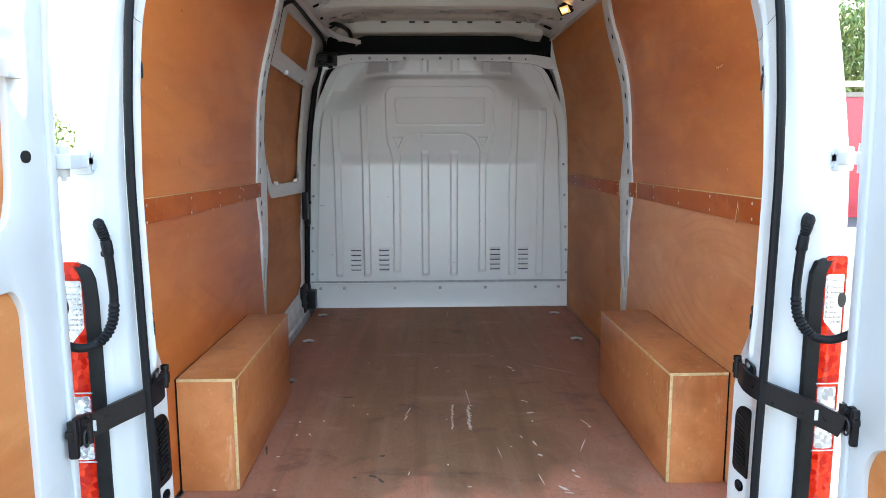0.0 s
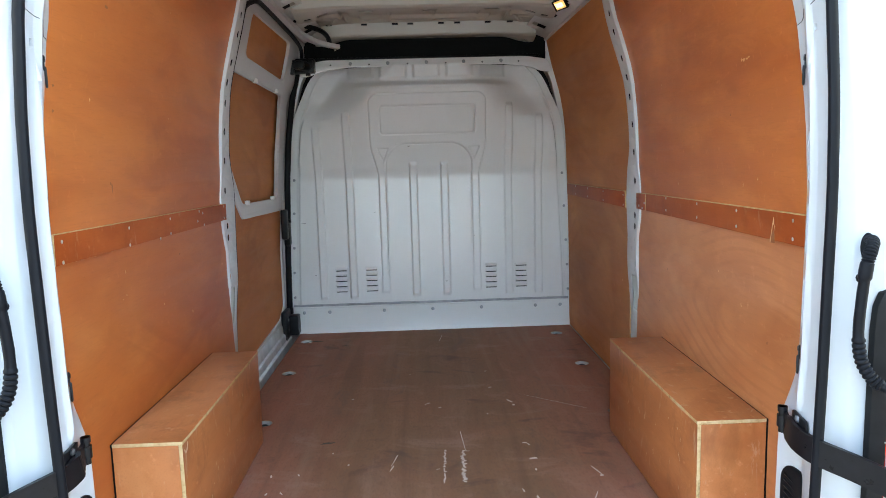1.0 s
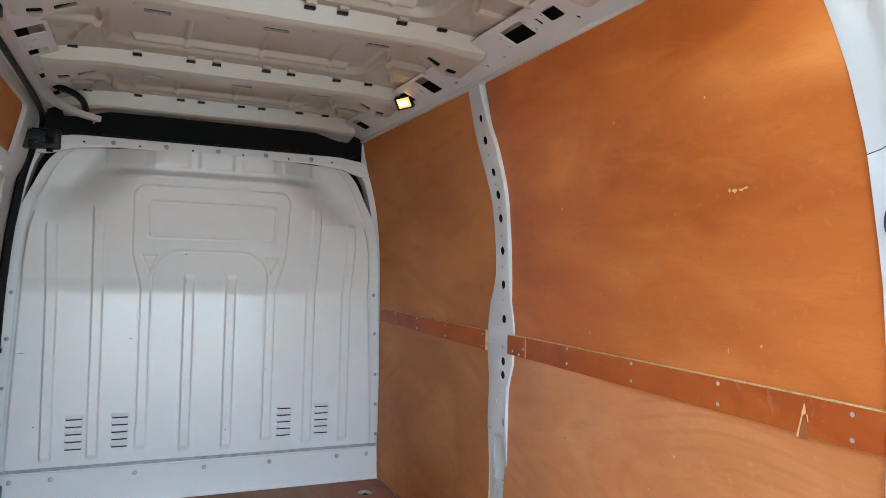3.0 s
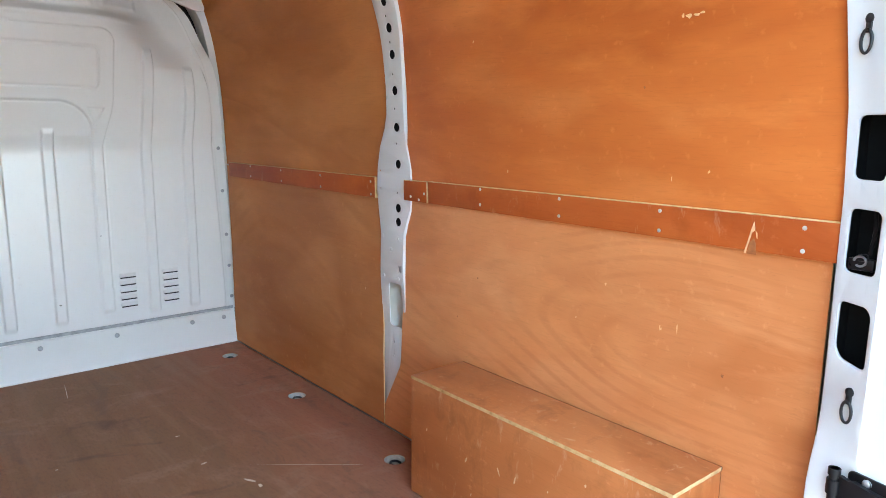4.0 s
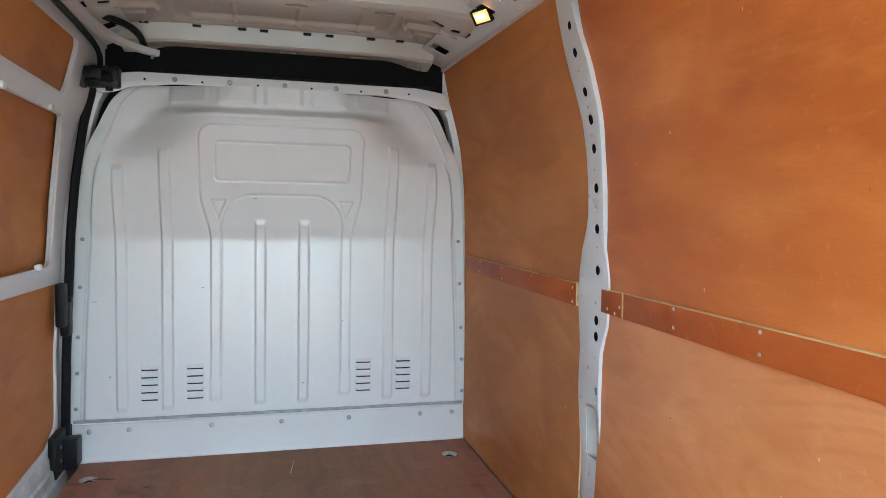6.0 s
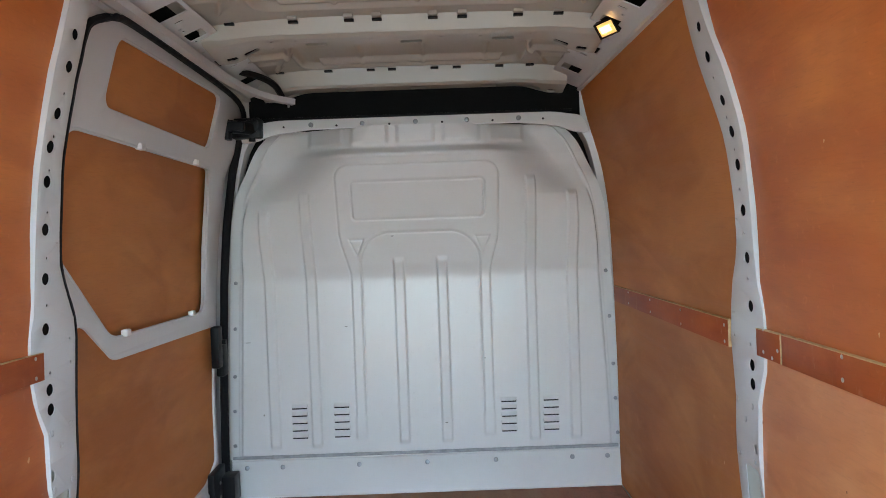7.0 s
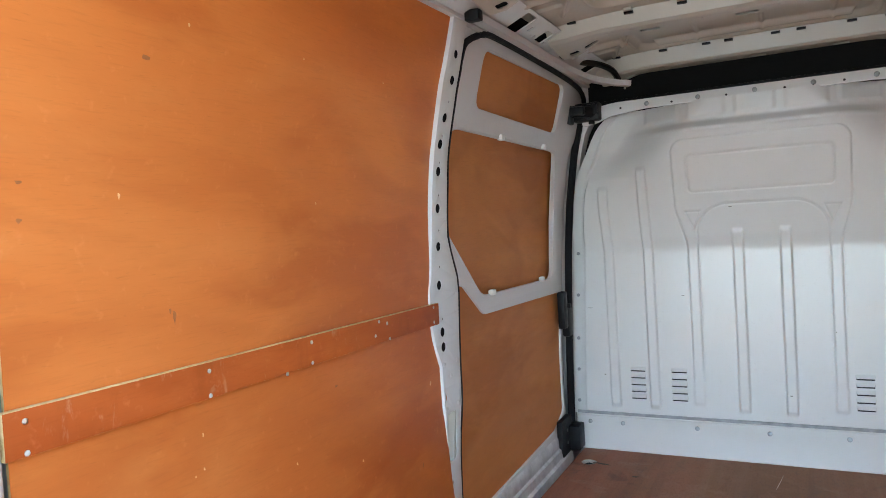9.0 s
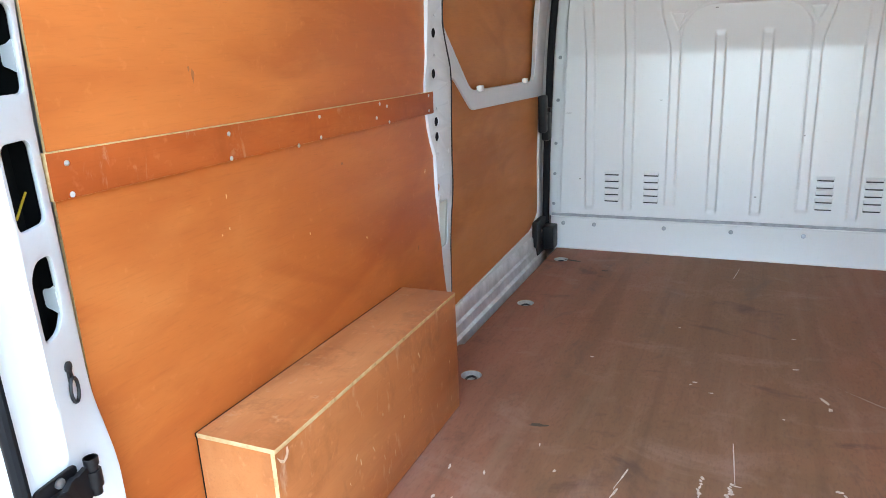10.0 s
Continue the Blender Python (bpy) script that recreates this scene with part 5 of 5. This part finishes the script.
    cyl(bm, (XC - 0.765, 2.62, 1.655), (XC - 0.69, 2.70, 1.655), 0.028, 12)
    box(bm, XC - 0.78, XC - 0.71, 2.60, 2.64, 1.635, 1.675, 0.008)
    box(bm, XC - 0.72, XC - 0.665, 2.67, 2.75, 1.64, 1.69, 0.010)
    cyl(bm, (XC - 0.70, 2.70, 1.60), (XC - 0.70, 2.70, 1.70), 0.014, 10)
    part("top_roller_bracket", bm, BLACK, t, "black roller bracket")
    # inner sill pressing
    sec = [(-0.835, -0.004), (-0.842, -0.035), (-0.862, -0.035), (-0.867, 0.012), (-0.880, 0.02), (-0.884, 0.055), (-0.895, 0.062), (-0.898, 0.105), (-0.905, 0.118)]
    bm = bmesh.new()
    rows = [[bm.verts.new((x, y, z)) for x, z in sec] for y in (1.48, 2.0, 2.72)]
    for a, b in zip(rows, rows[1:]):
        for i in range(len(sec) - 1):
            bm.faces.new((a[i], b[i], b[i + 1], a[i + 1]))
    part("sill", bm, GALV, t, "bare metal door sill")
    return t


sliding_door()


def door_seals():
    t = thing("door_seal", "black rubber seal around the sliding door opening", "seal", kind="structure")
    pts = []
    for z in np.linspace(0.03, 1.74, 36):
        z = float(z)
        yf = float(np.interp(z, [0.05, 0.5, 0.70, 0.82, 0.95, 1.0, 1.065, 1.13, 1.3, 1.45, 1.60, 1.70, 1.745], [1.488, 1.481, 1.480, 1.487, 1.499, 1.494, 1.459, 1.424, 1.418, 1.403, 1.381, 1.388, 1.42]))
        pts.append((XC - PILLAR_W(z) - 0.012, yf, z))
    pts += [(XC - 0.725, 1.50, 1.775), (XC - 0.722, 1.62, 1.782), (XC - 0.722, 2.0, 1.778), (XC - 0.722, 2.45, 1.765), (XC - 0.728, 2.66, 1.74), (XC - 0.745, 2.76, 1.68)]
    strip = sweep(bmesh.new(), smooth_path(pts, 3), circle(0.0110, 8), up=(0.3, 1, 0.2))
    part("seal_strip", strip, RUBBER, t)
    run = profile((0.0, 0.908), (0.23, 0.903), (0.485, 0.897), (0.739, 0.886), (0.992, 0.875), (1.243, 0.853), (1.493, 0.815), (1.666, 0.767), (1.76, 0.74))
    pts = [(XC - run(float(z)), 2.79 - 0.03 * float(sstep(1.55, 1.7, z)), float(z)) for z in np.linspace(1.70, 0.06, 30)]
    part("front_seal", sweep(bmesh.new(), pts, circle(0.0185, 10), up=(0, 1, 0)), RUBBER, t)


door_seals()


def door_track():
    """The upper guide rail that curves in over the bulkhead."""
    t = thing("door_track", "white steel guide rail of the sliding door", "rail")
    pts = smooth_path([(XC - 0.700, 1.36, 1.800), (XC - 0.698, 1.7, 1.800), (XC - 0.695, 2.1, 1.795), (XC - 0.68, 2.35, 1.786), (XC - 0.64, 2.52, 1.776), (XC - 0.58, 2.62, 1.768), (XC - 0.51, 2.675, 1.760)], 6)
    part("channel", sweep(bmesh.new(), pts, [(-0.016, -0.014), (0.016, -0.014), (0.016, 0.010), (0.012, 0.010), (0.012, -0.010), (-0.012, -0.010), (-0.012, 0.010), (-0.016, 0.010)]), BODY_SHADED, t)
    part("end_cap", box(bmesh.new(), XC - 0.722, XC - 0.676, 1.345, 1.385, 1.782, 1.815, 0.006), BLACK, t, "black plastic end cap")
    part("stay", cyl(bmesh.new(), (XC - 0.53, 2.665, 1.735), (XC - 0.53, 2.665, 1.755), 0.005, 8), STEEL, t)
    bm = sweep(bmesh.new(), smooth_path([(XC - 0.66, 2.42, 1.835), (XC - 0.60, 2.50, 1.828), (XC - 0.57, 2.60, 1.815), (XC - 0.565, 2.70, 1.79)], 5), circle(0.014, 8))
    part("cable_sleeve", bm, BLACK, t, "black cable sleeve")


door_track()

# ---- rear doors ----


def rear_door(side):
    """A rear door standing open at a right angle, seen on its lined inner face."""
    t = thing("rear_door", "white rear van door standing open with plywood lining", "door", group="rear doors")
    lean = profile((-0.4, 0.978), (0.3, 0.978), (0.9, 0.98), (1.2, 0.972), (1.5, 0.95), (1.8, 0.90))

    def m(u, v, w):
        return Vector(((0.012 if side < 0 else 0.0) + side * (lean(v) + w), u, v))
    up = rounded([(-0.93, 0.92), (-0.46, 0.92), (-0.435, 1.0), (-0.43, 1.22), (-0.45, 1.32), (-0.93, 1.32)], 0.05)
    low = rounded([(-0.93, 0.10), (-0.43, 0.10), (-0.42, 0.34), (-0.418, 0.74), (-0.45, 0.79), (-0.93, 0.79)], 0.04)
    if side > 0:
        low = rounded([(-0.93, 0.02), (-0.36, 0.02), (-0.345, 0.30), (-0.37, 0.36), (-0.45, 0.40), (-0.93, 0.40)], 0.03)
    holes = [up, low]
    out = rounded([(-1.0, -0.18), (-0.262, -0.18), (-0.255, 0.30), (-0.238, 0.36), (-0.236, 1.0), (-0.242, 1.45), (-0.26, 1.72), (-1.0, 1.72)], 0.02)
    zs = [0.3, 0.6, 0.9, 1.05, 1.2, 1.35, 1.5, 1.6]
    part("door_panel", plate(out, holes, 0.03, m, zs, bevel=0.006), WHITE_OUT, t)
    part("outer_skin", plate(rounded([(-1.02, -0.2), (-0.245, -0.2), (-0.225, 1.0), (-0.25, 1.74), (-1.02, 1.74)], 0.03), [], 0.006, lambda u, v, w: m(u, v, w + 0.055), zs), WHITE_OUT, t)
    # raised margin that makes the crease along the hinge edge
    part("margin", plate(rounded([(-0.292, -0.16), (-0.268, -0.16), (-0.262, 0.9), (-0.272, 1.7), (-0.305, 1.7), (-0.285, 0.9)], 0.01), [], 0.012, lambda u, v, w: m(u, v, w - 0.010), zs, bevel=0.004), WHITE_OUT, t)
    part("edge_return", plate(rounded([(-0.255, -0.18), (-0.232, -0.18), (-0.226, 1.0), (-0.25, 1.70), (-0.275, 1.70)], 0.01), [], 0.03, lambda u, v, w: m(u, v, w + 0.028), zs), WHITE_OUT, t)
    part("upper_lining", plate(rect(-0.95, -0.38, 0.88, 1.37), [], 0.006, lambda u, v, w: m(u, v, w + 0.016), zs), PLY_Z, t, "varnished plywood")
    part("lower_lining", plate(rect(-0.95, -0.335, 0.0, 0.82), [], 0.006, lambda u, v, w: m(u, v, w + 0.016), zs), PLY_Z, t, "varnished plywood")
    part("hole_plug", plate(disc(-0.376, 1.073, 0.019, 0.014), [], 0.006, lambda u, v, w: m(u, v, w - 0.003)), BLACK, t)
    if side < 0:
        c = m(-0.43, 1.255, -0.008)
        part("catch", box(bmesh.new(), c.x - 0.01, c.x + 0.012, c.y - 0.03, c.y + 0.025, c.z - 0.02, c.z + 0.02, 0.004), WHITE_OUT, t)
    # hinge
    for z in (1.06, 0.02):
        bm = bmesh.new()
        xs = [XC + side * 0.955, XC + side * 1.0]
        box(bm, min(xs), max(xs), -0.185, -0.105, z - 0.016, z + 0.016, 0.007)
        box(bm, min(xs), max(xs), -0.150, -0.105, z - 0.034, z + 0.030, 0.008)
        for k in (-0.026, 0.0, 0.026):
            cyl(bm, (XC + side * 0.985, -0.212, z + k - 0.011), (XC + side * 0.985, -0.212, z + k + 0.011), 0.015 if k else 0.0125, 14)
        cyl(bm, (XC + side * 0.985, -0.212, z - 0.048), (XC + side * 0.985, -0.212, z + 0.046), 0.007, 10)
        box(bm, min(xs) + 0.012, max(xs) + 0.012, -0.26, -0.20, z - 0.018, z + 0.018, 0.006)
        for k in (-0.018, 0.014):
            dome(bm, (XC + side * 0.955, -0.128, z + k), (-side, 0, 0), 0.008, 0.004, 10)
        part("hinge", bm, WHITE_OUT, t)
    return t


for s in (-1, 1):
    fit_to_view(rear_door(s))


def tail_light(side):
    t = thing("tail_light", "tall rear light cluster in red, clear and orange", "light", group="rear lights")

    def blk(name, x0, x1, y0, y1, z0, z1, mat, label="", bev=0.005, parent=None):
        xs = sorted((XH[side] + side * (x0 + 0.009), XH[side] + side * (x1 + 0.009)))
        return part(name, box(bmesh.new(), xs[0], xs[1], y0, y1, z0, z1, bev), mat, parent or t, label)
    bm = bmesh.new()
    rows = []
    for z, a in ((0.02, 0.922), (0.2, 0.924), (0.5, 0.924), (0.70, 0.924), (0.755, 0.928), (0.785, 0.940), (0.795, 0.957)):
        rows.append([bm.verts.new((XH[side] + side * (x + 0.009), y, z)) for x, y in ((a, -0.112), (a + 0.004, -0.126), (a + 0.036, -0.134), (a + 0.04, -0.10))])
    for p, q in zip(rows, rows[1:]):
        for i in range(3):
            bm.faces.new((p[i], p[i + 1], q[i + 1], q[i]))
    part("side_trim", bm, BLACK, t, "black side trim")
    blk("housing", 0.955, 1.014, -0.115, -0.05, 0.02, 0.80, BLACK)
    # one red outer lens with windows for the clear lamps, cut from a single sheet
    def face(u, v, w):
        return Vector((XH[side] + side * (u + 0.009), -0.112 - w - 0.010 * (1 - ((u - 0.992) / 0.04) ** 2), v))
    outline = rounded([(0.956, 0.03), (1.024, 0.03), (1.024, 0.802), (0.972, 0.802), (0.956, 0.780)], 0.012)
    clear_hole = rounded([(0.967, 0.625), (1.0, 0.585), (1.019, 0.585), (1.019, 0.752), (0.967, 0.752)], 0.008)
    faceted_hole = rounded([(0.966, 0.262), (1.019, 0.262), (1.019, 0.440), (0.966, 0.440)], 0.008)
    us = [0.962 + 0.008 * k for k in range(8)]
    red = part("red_lens", plate(outline, [clear_hole, faceted_hole], 0.012, face, [0.1 * k for k in range(1, 8)], us, bevel=0.002), RED_LENS, t, "red outer lens with orange reflectors")
    for z in (0.448, 0.256):
        blk("lens_joint", 0.957, 1.022, -0.1345, -0.130, z, z + 0.004, REFLECTOR, "pale joint line", 0.001, red)
    clear = part("reversing_lens", plate(clear_hole, [], 0.008, face, (), us), CLEAR_LENS, t, "clear lens")
    part("indicator_lens", plate(faceted_hole, [], 0.008, face, (), us), FACET_LENS, t, "clear faceted lens")
    # bulb holder and moulded ribs of the upper lamp
    x = XH[side] + side * 1.022
    bm = dome(bmesh.new(), (x, -0.1285, 0.682), (0, -1, 0), 0.011, 0.005, 16)
    for v in bm.verts:
        v.co.z = 0.682 + (v.co.z - 0.682) * 1.9
    part("bulb", bm, DARK_STEEL, clear, "dark bulb behind the clear lens")
    blk("lens_bar", 0.970, 1.016, -0.1335, -0.129, 0.735, 0.739, REFLECTOR, "", 0.001, clear)
    for row in range(8):
        for col in range(4):
            x, z = XH[side] + side * (0.984 + 0.011 * col), 0.622 + 0.0135 * row
            if math.hypot(x - (XH[side] + side * 1.022), z - 0.672) > 0.024 and z > 0.60 + 0.7 * (1.02 - abs(x - XH[side])):
                part("lens_rib", box(bmesh.new(), x - 0.004, x + 0.004, -0.1338, -0.1295, z - 0.002, z + 0.002, 0.0006), REFLECTOR, clear)
    return t


for s in (-1, 1):
    fit_to_view(tail_light(s))


def door_hose(side):
    """The corrugated rubber cable sleeve from the body to the door."""
    t = thing("cable_hose", "black corrugated rubber hose from pillar to door", "hose", group="door hoses")
    pts = smooth_path([(XH[side] + side * x, y, z) for x, y, z in ((0.926, -0.098, 0.900), (0.920, -0.128, 0.899), (0.903, -0.150, 0.884), (0.891, -0.156, 0.848), (0.886, -0.152, 0.77), (0.885, -0.150, 0.70), (0.893, -0.156, 0.64),
                                                             (0.922, -0.170, 0.597), (0.962, -0.200, 0.592), (1.0, -0.25, 0.63))], 16)
    n = len(pts)

    def scale(i):
        f = i / n
        ribbed = 0.08 < f < 0.30 or 0.56 < f < 0.78
        if 0.31 < f < 0.37:
            return 1.12
        return (1.0 + (0.12 if i % 3 else -0.12)) if ribbed else 0.9
    part("sleeve", sweep(bmesh.new(), pts, circle(0.0125, 12), scale=scale), RUBBER, t)
    bm = cyl(bmesh.new(), (XH[side] + side * 0.926, -0.090, 0.885), (XH[side] + side * 0.926, -0.112, 0.885), 0.017, 20, 0.013)
    for v in bm.verts:
        v.co.z = 0.885 + (v.co.z - 0.885) * 2.1
    part("grommet", bm, RUBBER, t, "black oval grommet")
    part("clip", cyl(bmesh.new(), (XH[side] + side * 0.892, -0.135, 0.822), (XH[side] + side * 0.915, -0.122, 0.822), 0.010, 12), RUBBER, t)
    return t


for s in (-1, 1):
    fit_to_view(door_hose(s))


def check_arm(side):
    """The hinged bar that holds a rear door open."""
    t = thing("door_check_arm", "black steel check arm holding the rear door open", "check arm", group="door check arms")
    o = rear_x(side)
    y0 = 0.0 if side > 0 else -0.022
    h = (o + side * 0.786, -0.060 + y0, 0.45)
    bm = cyl(bmesh.new(), (h[0], h[1], 0.447), (h[0], h[1], 0.509), 0.0085, 12)
    cyl(bm, (h[0], h[1], 0.497), (h[0], h[1], 0.509), 0.011, 12)
    cyl(bm, (h[0], h[1], 0.461), (h[0], h[1], 0.488), 0.012, 12)
    part("pivot", bm, BLACK_METAL, t)
    bm = plate(rounded([(-0.160 + y0, 0.452), (-0.080 + y0, 0.462), (-0.078 + y0, 0.51), (-0.155 + y0, 0.505)], 0.012), [], 0.006, lambda u, v, w: rear_map(side)(u, v, w - 0.009), bevel=0.001)
    bracket = part("bracket", bm, BLACK_METAL, t)
    xs = sorted((o + side * 0.788, o + side * 0.806))
    part("knuckle", box(bmesh.new(), xs[0], xs[1], -0.10 + y0, -0.062 + y0, 0.463, 0.487, 0.003), BLACK_METAL, t)
    part("bolt", dome(bmesh.new(), rear_map(side)(-0.112 + y0, 0.497, -0.009), (-side, 0, 0), 0.008, 0.005, 10), STEEL, bracket)
    pts = smooth_path([(o + side * x, y, z) for x, y, z in ((0.789, -0.066 + y0, 0.474), (0.783, -0.095 + y0, 0.468), (0.781, -0.135, 0.460), (0.795, -0.185, 0.452), (0.845, -0.250, 0.44), (0.90, -0.33, 0.425), (0.918, -0.352, 0.417))], 5)
    part("arm", sweep(bmesh.new(), pts, [(-0.005, -0.029), (0.005, -0.029), (0.005, 0.029), (-0.005, 0.029)], scale=lambda i: 0.86 if i < 4 else 1.0), BLACK_METAL, t)
    c = REAR_FIT @ Vector((XC + side * 0.958, -0.292, 0.408))
    bm = box(bmesh.new(), c[0] - 0.010, c[0] + 0.010, c[1] - 0.012, c[1] + 0.024, c[2] - 0.034, c[2] + 0.036, 0.006)
    box(bm, c[0] - 0.016, c[0] + 0.008, c[1] - 0.026, c[1] - 0.010, c[2] - 0.058, c[2] + 0.034, 0.007)
    box(bm, c[0] - 0.018, c[0] + 0.002, c[1] - 0.030, c[1] - 0.018, c[2] - 0.006, c[2] + 0.012, 0.004)
    cyl(bm, (c[0] - side * 0.012, c[1] + 0.022, c[2] - 0.036), (c[0] - side * 0.012, c[1] + 0.022, c[2] + 0.036), 0.010, 12)
    cyl(bm, (c[0] - side * 0.014, c[1] - 0.004, c[2] + 0.022), (c[0] - side * 0.014, c[1] + 0.026, c[2] + 0.022), 0.007, 10)
    part("door_bracket", bm, BLACK_METAL, t)
    loop = [(c[0] - side * 0.022, c[1] - 0.01 + 0.012 * math.cos(a), c[2] - 0.012 + 0.02 * math.sin(a)) for a in np.linspace(0, 5.5, 14)]
    part("spring", sweep(bmesh.new(), loop, circle(0.0028, 6), up=(1, 0, 0)), DARK_STEEL, t)
    p = pts[len(pts) * 3 // 4]
    xs = sorted((p.x - side * 0.008, p.x + side * 0.002))
    part("sticker", box(bmesh.new(), p.x - 0.009, p.x + 0.009, p.y - 0.0085, p.y - 0.0065, p.z - 0.013, p.z + 0.013), WHITE_RAIL, t, "small white sticker")


check_arm(-1)
check_arm(1)


def loose_cable():
    t = thing("wiring", "short yellow wire hanging inside the pillar cut-out", "cable")
    part("wire", sweep(bmesh.new(), smooth_path([(-0.869, -0.066, 0.868), (-0.868, -0.056, 0.886), (-0.870, -0.043, 0.904)], 4), circle(0.0018, 6)), YELLOW, t)
    c = thing("connector", "black and silver wiring connector inside the pillar cut-out", "connector")
    bm = box(bmesh.new(), 0.850, 0.866, -0.062, -0.018, 0.862, 0.884, 0.004)
    box(bm, 0.846, 0.860, -0.050, -0.034, 0.880, 0.892, 0.003)
    part("body", bm, BLACK_METAL, c)
    loop = [(0.846, -0.040 + 0.010 * math.cos(a), 0.880 + 0.009 * math.sin(a)) for a in np.linspace(0, 5.4, 14)]
    part("clip", sweep(bmesh.new(), loop, circle(0.0022, 6), up=(1, 0, 0)), STEEL, c, "bright metal clip")
    part("lead", sweep(bmesh.new(), smooth_path([(0.862, -0.052, 0.972), (0.856, -0.056, 0.93), (0.854, -0.052, 0.892)], 5), circle(0.004, 6)), RUBBER, c, "black lead")


loose_cable()

# ---- beyond the van ----


def tree(x, y, h, seed):
    rng = random.Random(seed)
    t = thing("tree", "leafy green broadleaf tree behind the yard", "tree", group="trees", at=(x, y, -0.62))
    bm = sweep(bmesh.new(), [(0, 0, 0), (0.05, 0.02, h * 0.25), (-0.05, 0.05, h * 0.5), (0.02, 0, h * 0.8)], circle(0.22, 9), up=(0, 1, 0), scale=lambda i: 1 - 0.27 * i)
    part("trunk", bm, BARK, t)
    tips = []
    for k in range(14):
        a, z0 = rng.uniform(0, 6.28), h * rng.uniform(0.3, 0.75)
        r = h * rng.uniform(0.18, 0.34) * (1.1 - z0 / h * 0.6)
        tip = Vector((math.cos(a) * r, math.sin(a) * r, z0 + h * rng.uniform(0.05, 0.25)))
        bm = sweep(bmesh.new(), [(0, 0, z0), tip * 0.5 + Vector((0, 0, z0 * 0.45)), tip], circle(0.06, 6), scale=lambda i: 1 - 0.35 * i)
        part("limb", bm, BARK, t)
        tips.append(tip)
    verts, faces = [], []
    for _ in range(150):
        tip = rng.choice(tips)
        c = tip * rng.uniform(0.55, 1.12) + Vector((rng.gauss(0, 0.4), rng.gauss(0, 0.4), rng.gauss(0.1 * h, 0.09 * h)))
        for _ in range(60):
            p = c + Vector((rng.gauss(0, 0.28), rng.gauss(0, 0.28), rng.gauss(0, 0.22)))
            e = Euler((rng.uniform(0, 6), rng.uniform(0, 6), rng.uniform(0, 6))).to_matrix()
            s = rng.uniform(0.06, 0.12)
            i = len(verts)
            for q in ((-s, 0, 0), (0, -s * 0.5, 0), (s, 0, 0), (0, s * 0.5, 0.02)):
                verts.append(tuple(p + e @ Vector(q)))
            faces.append((i, i + 1, i + 2, i + 3))
    me = bpy.data.meshes.new("crown")
    me.from_pydata(verts, [], faces)
    me.materials.append(LEAF)
    ob = new("crown", me)
    ob.parent = t


for x, y, h, sd in ((13.4, 22.0, 6.0, 1), (16.4, 24.5, 6.6, 2), (19.5, 24.0, 6.0, 5), (-15.4, 26.0, 2.9, 3)):
    tree(x, y, h, sd)


def yard_wall():
    t = thing("boundary_hoarding", "red painted hoarding with a white rail on top", "hoarding")
    bm = box(bmesh.new(), 7.5, 17.0, 15.0, 15.1, -0.62, 2.28, 0.02)
    part("panel", bm, RED_FENCE, t)
    part("capping", box(bmesh.new(), 7.5, 17.0, 14.98, 15.12, 2.28, 2.40, 0.02), SLATE, t, "grey-brown capping")
    part("top_rail", box(bmesh.new(), 7.5, 17.0, 14.96, 15.14, 2.53, 2.66, 0.02), WHITE_RAIL, t, "white painted rail")
    for k in range(5):
        part("post", box(bmesh.new(), 7.6 + 2.3 * k, 7.7 + 2.3 * k, 15.0, 15.1, 2.40, 2.53, 0.01), WHITE_RAIL, t)


yard_wall()


def light_screen_wall():
    """Added, unseen wall that blocks low sky light and tints reflections blue."""
    bm = box(bmesh.new(), -11.0, 11.0, -8.3, -8.0, -0.62, 2.9, 0.02)
    tagged(part("yard_wall", bm, SCREEN_BLUE), "added unseen blue-grey wall that blocks low sky light", "wall", kind="structure")


light_screen_wall()
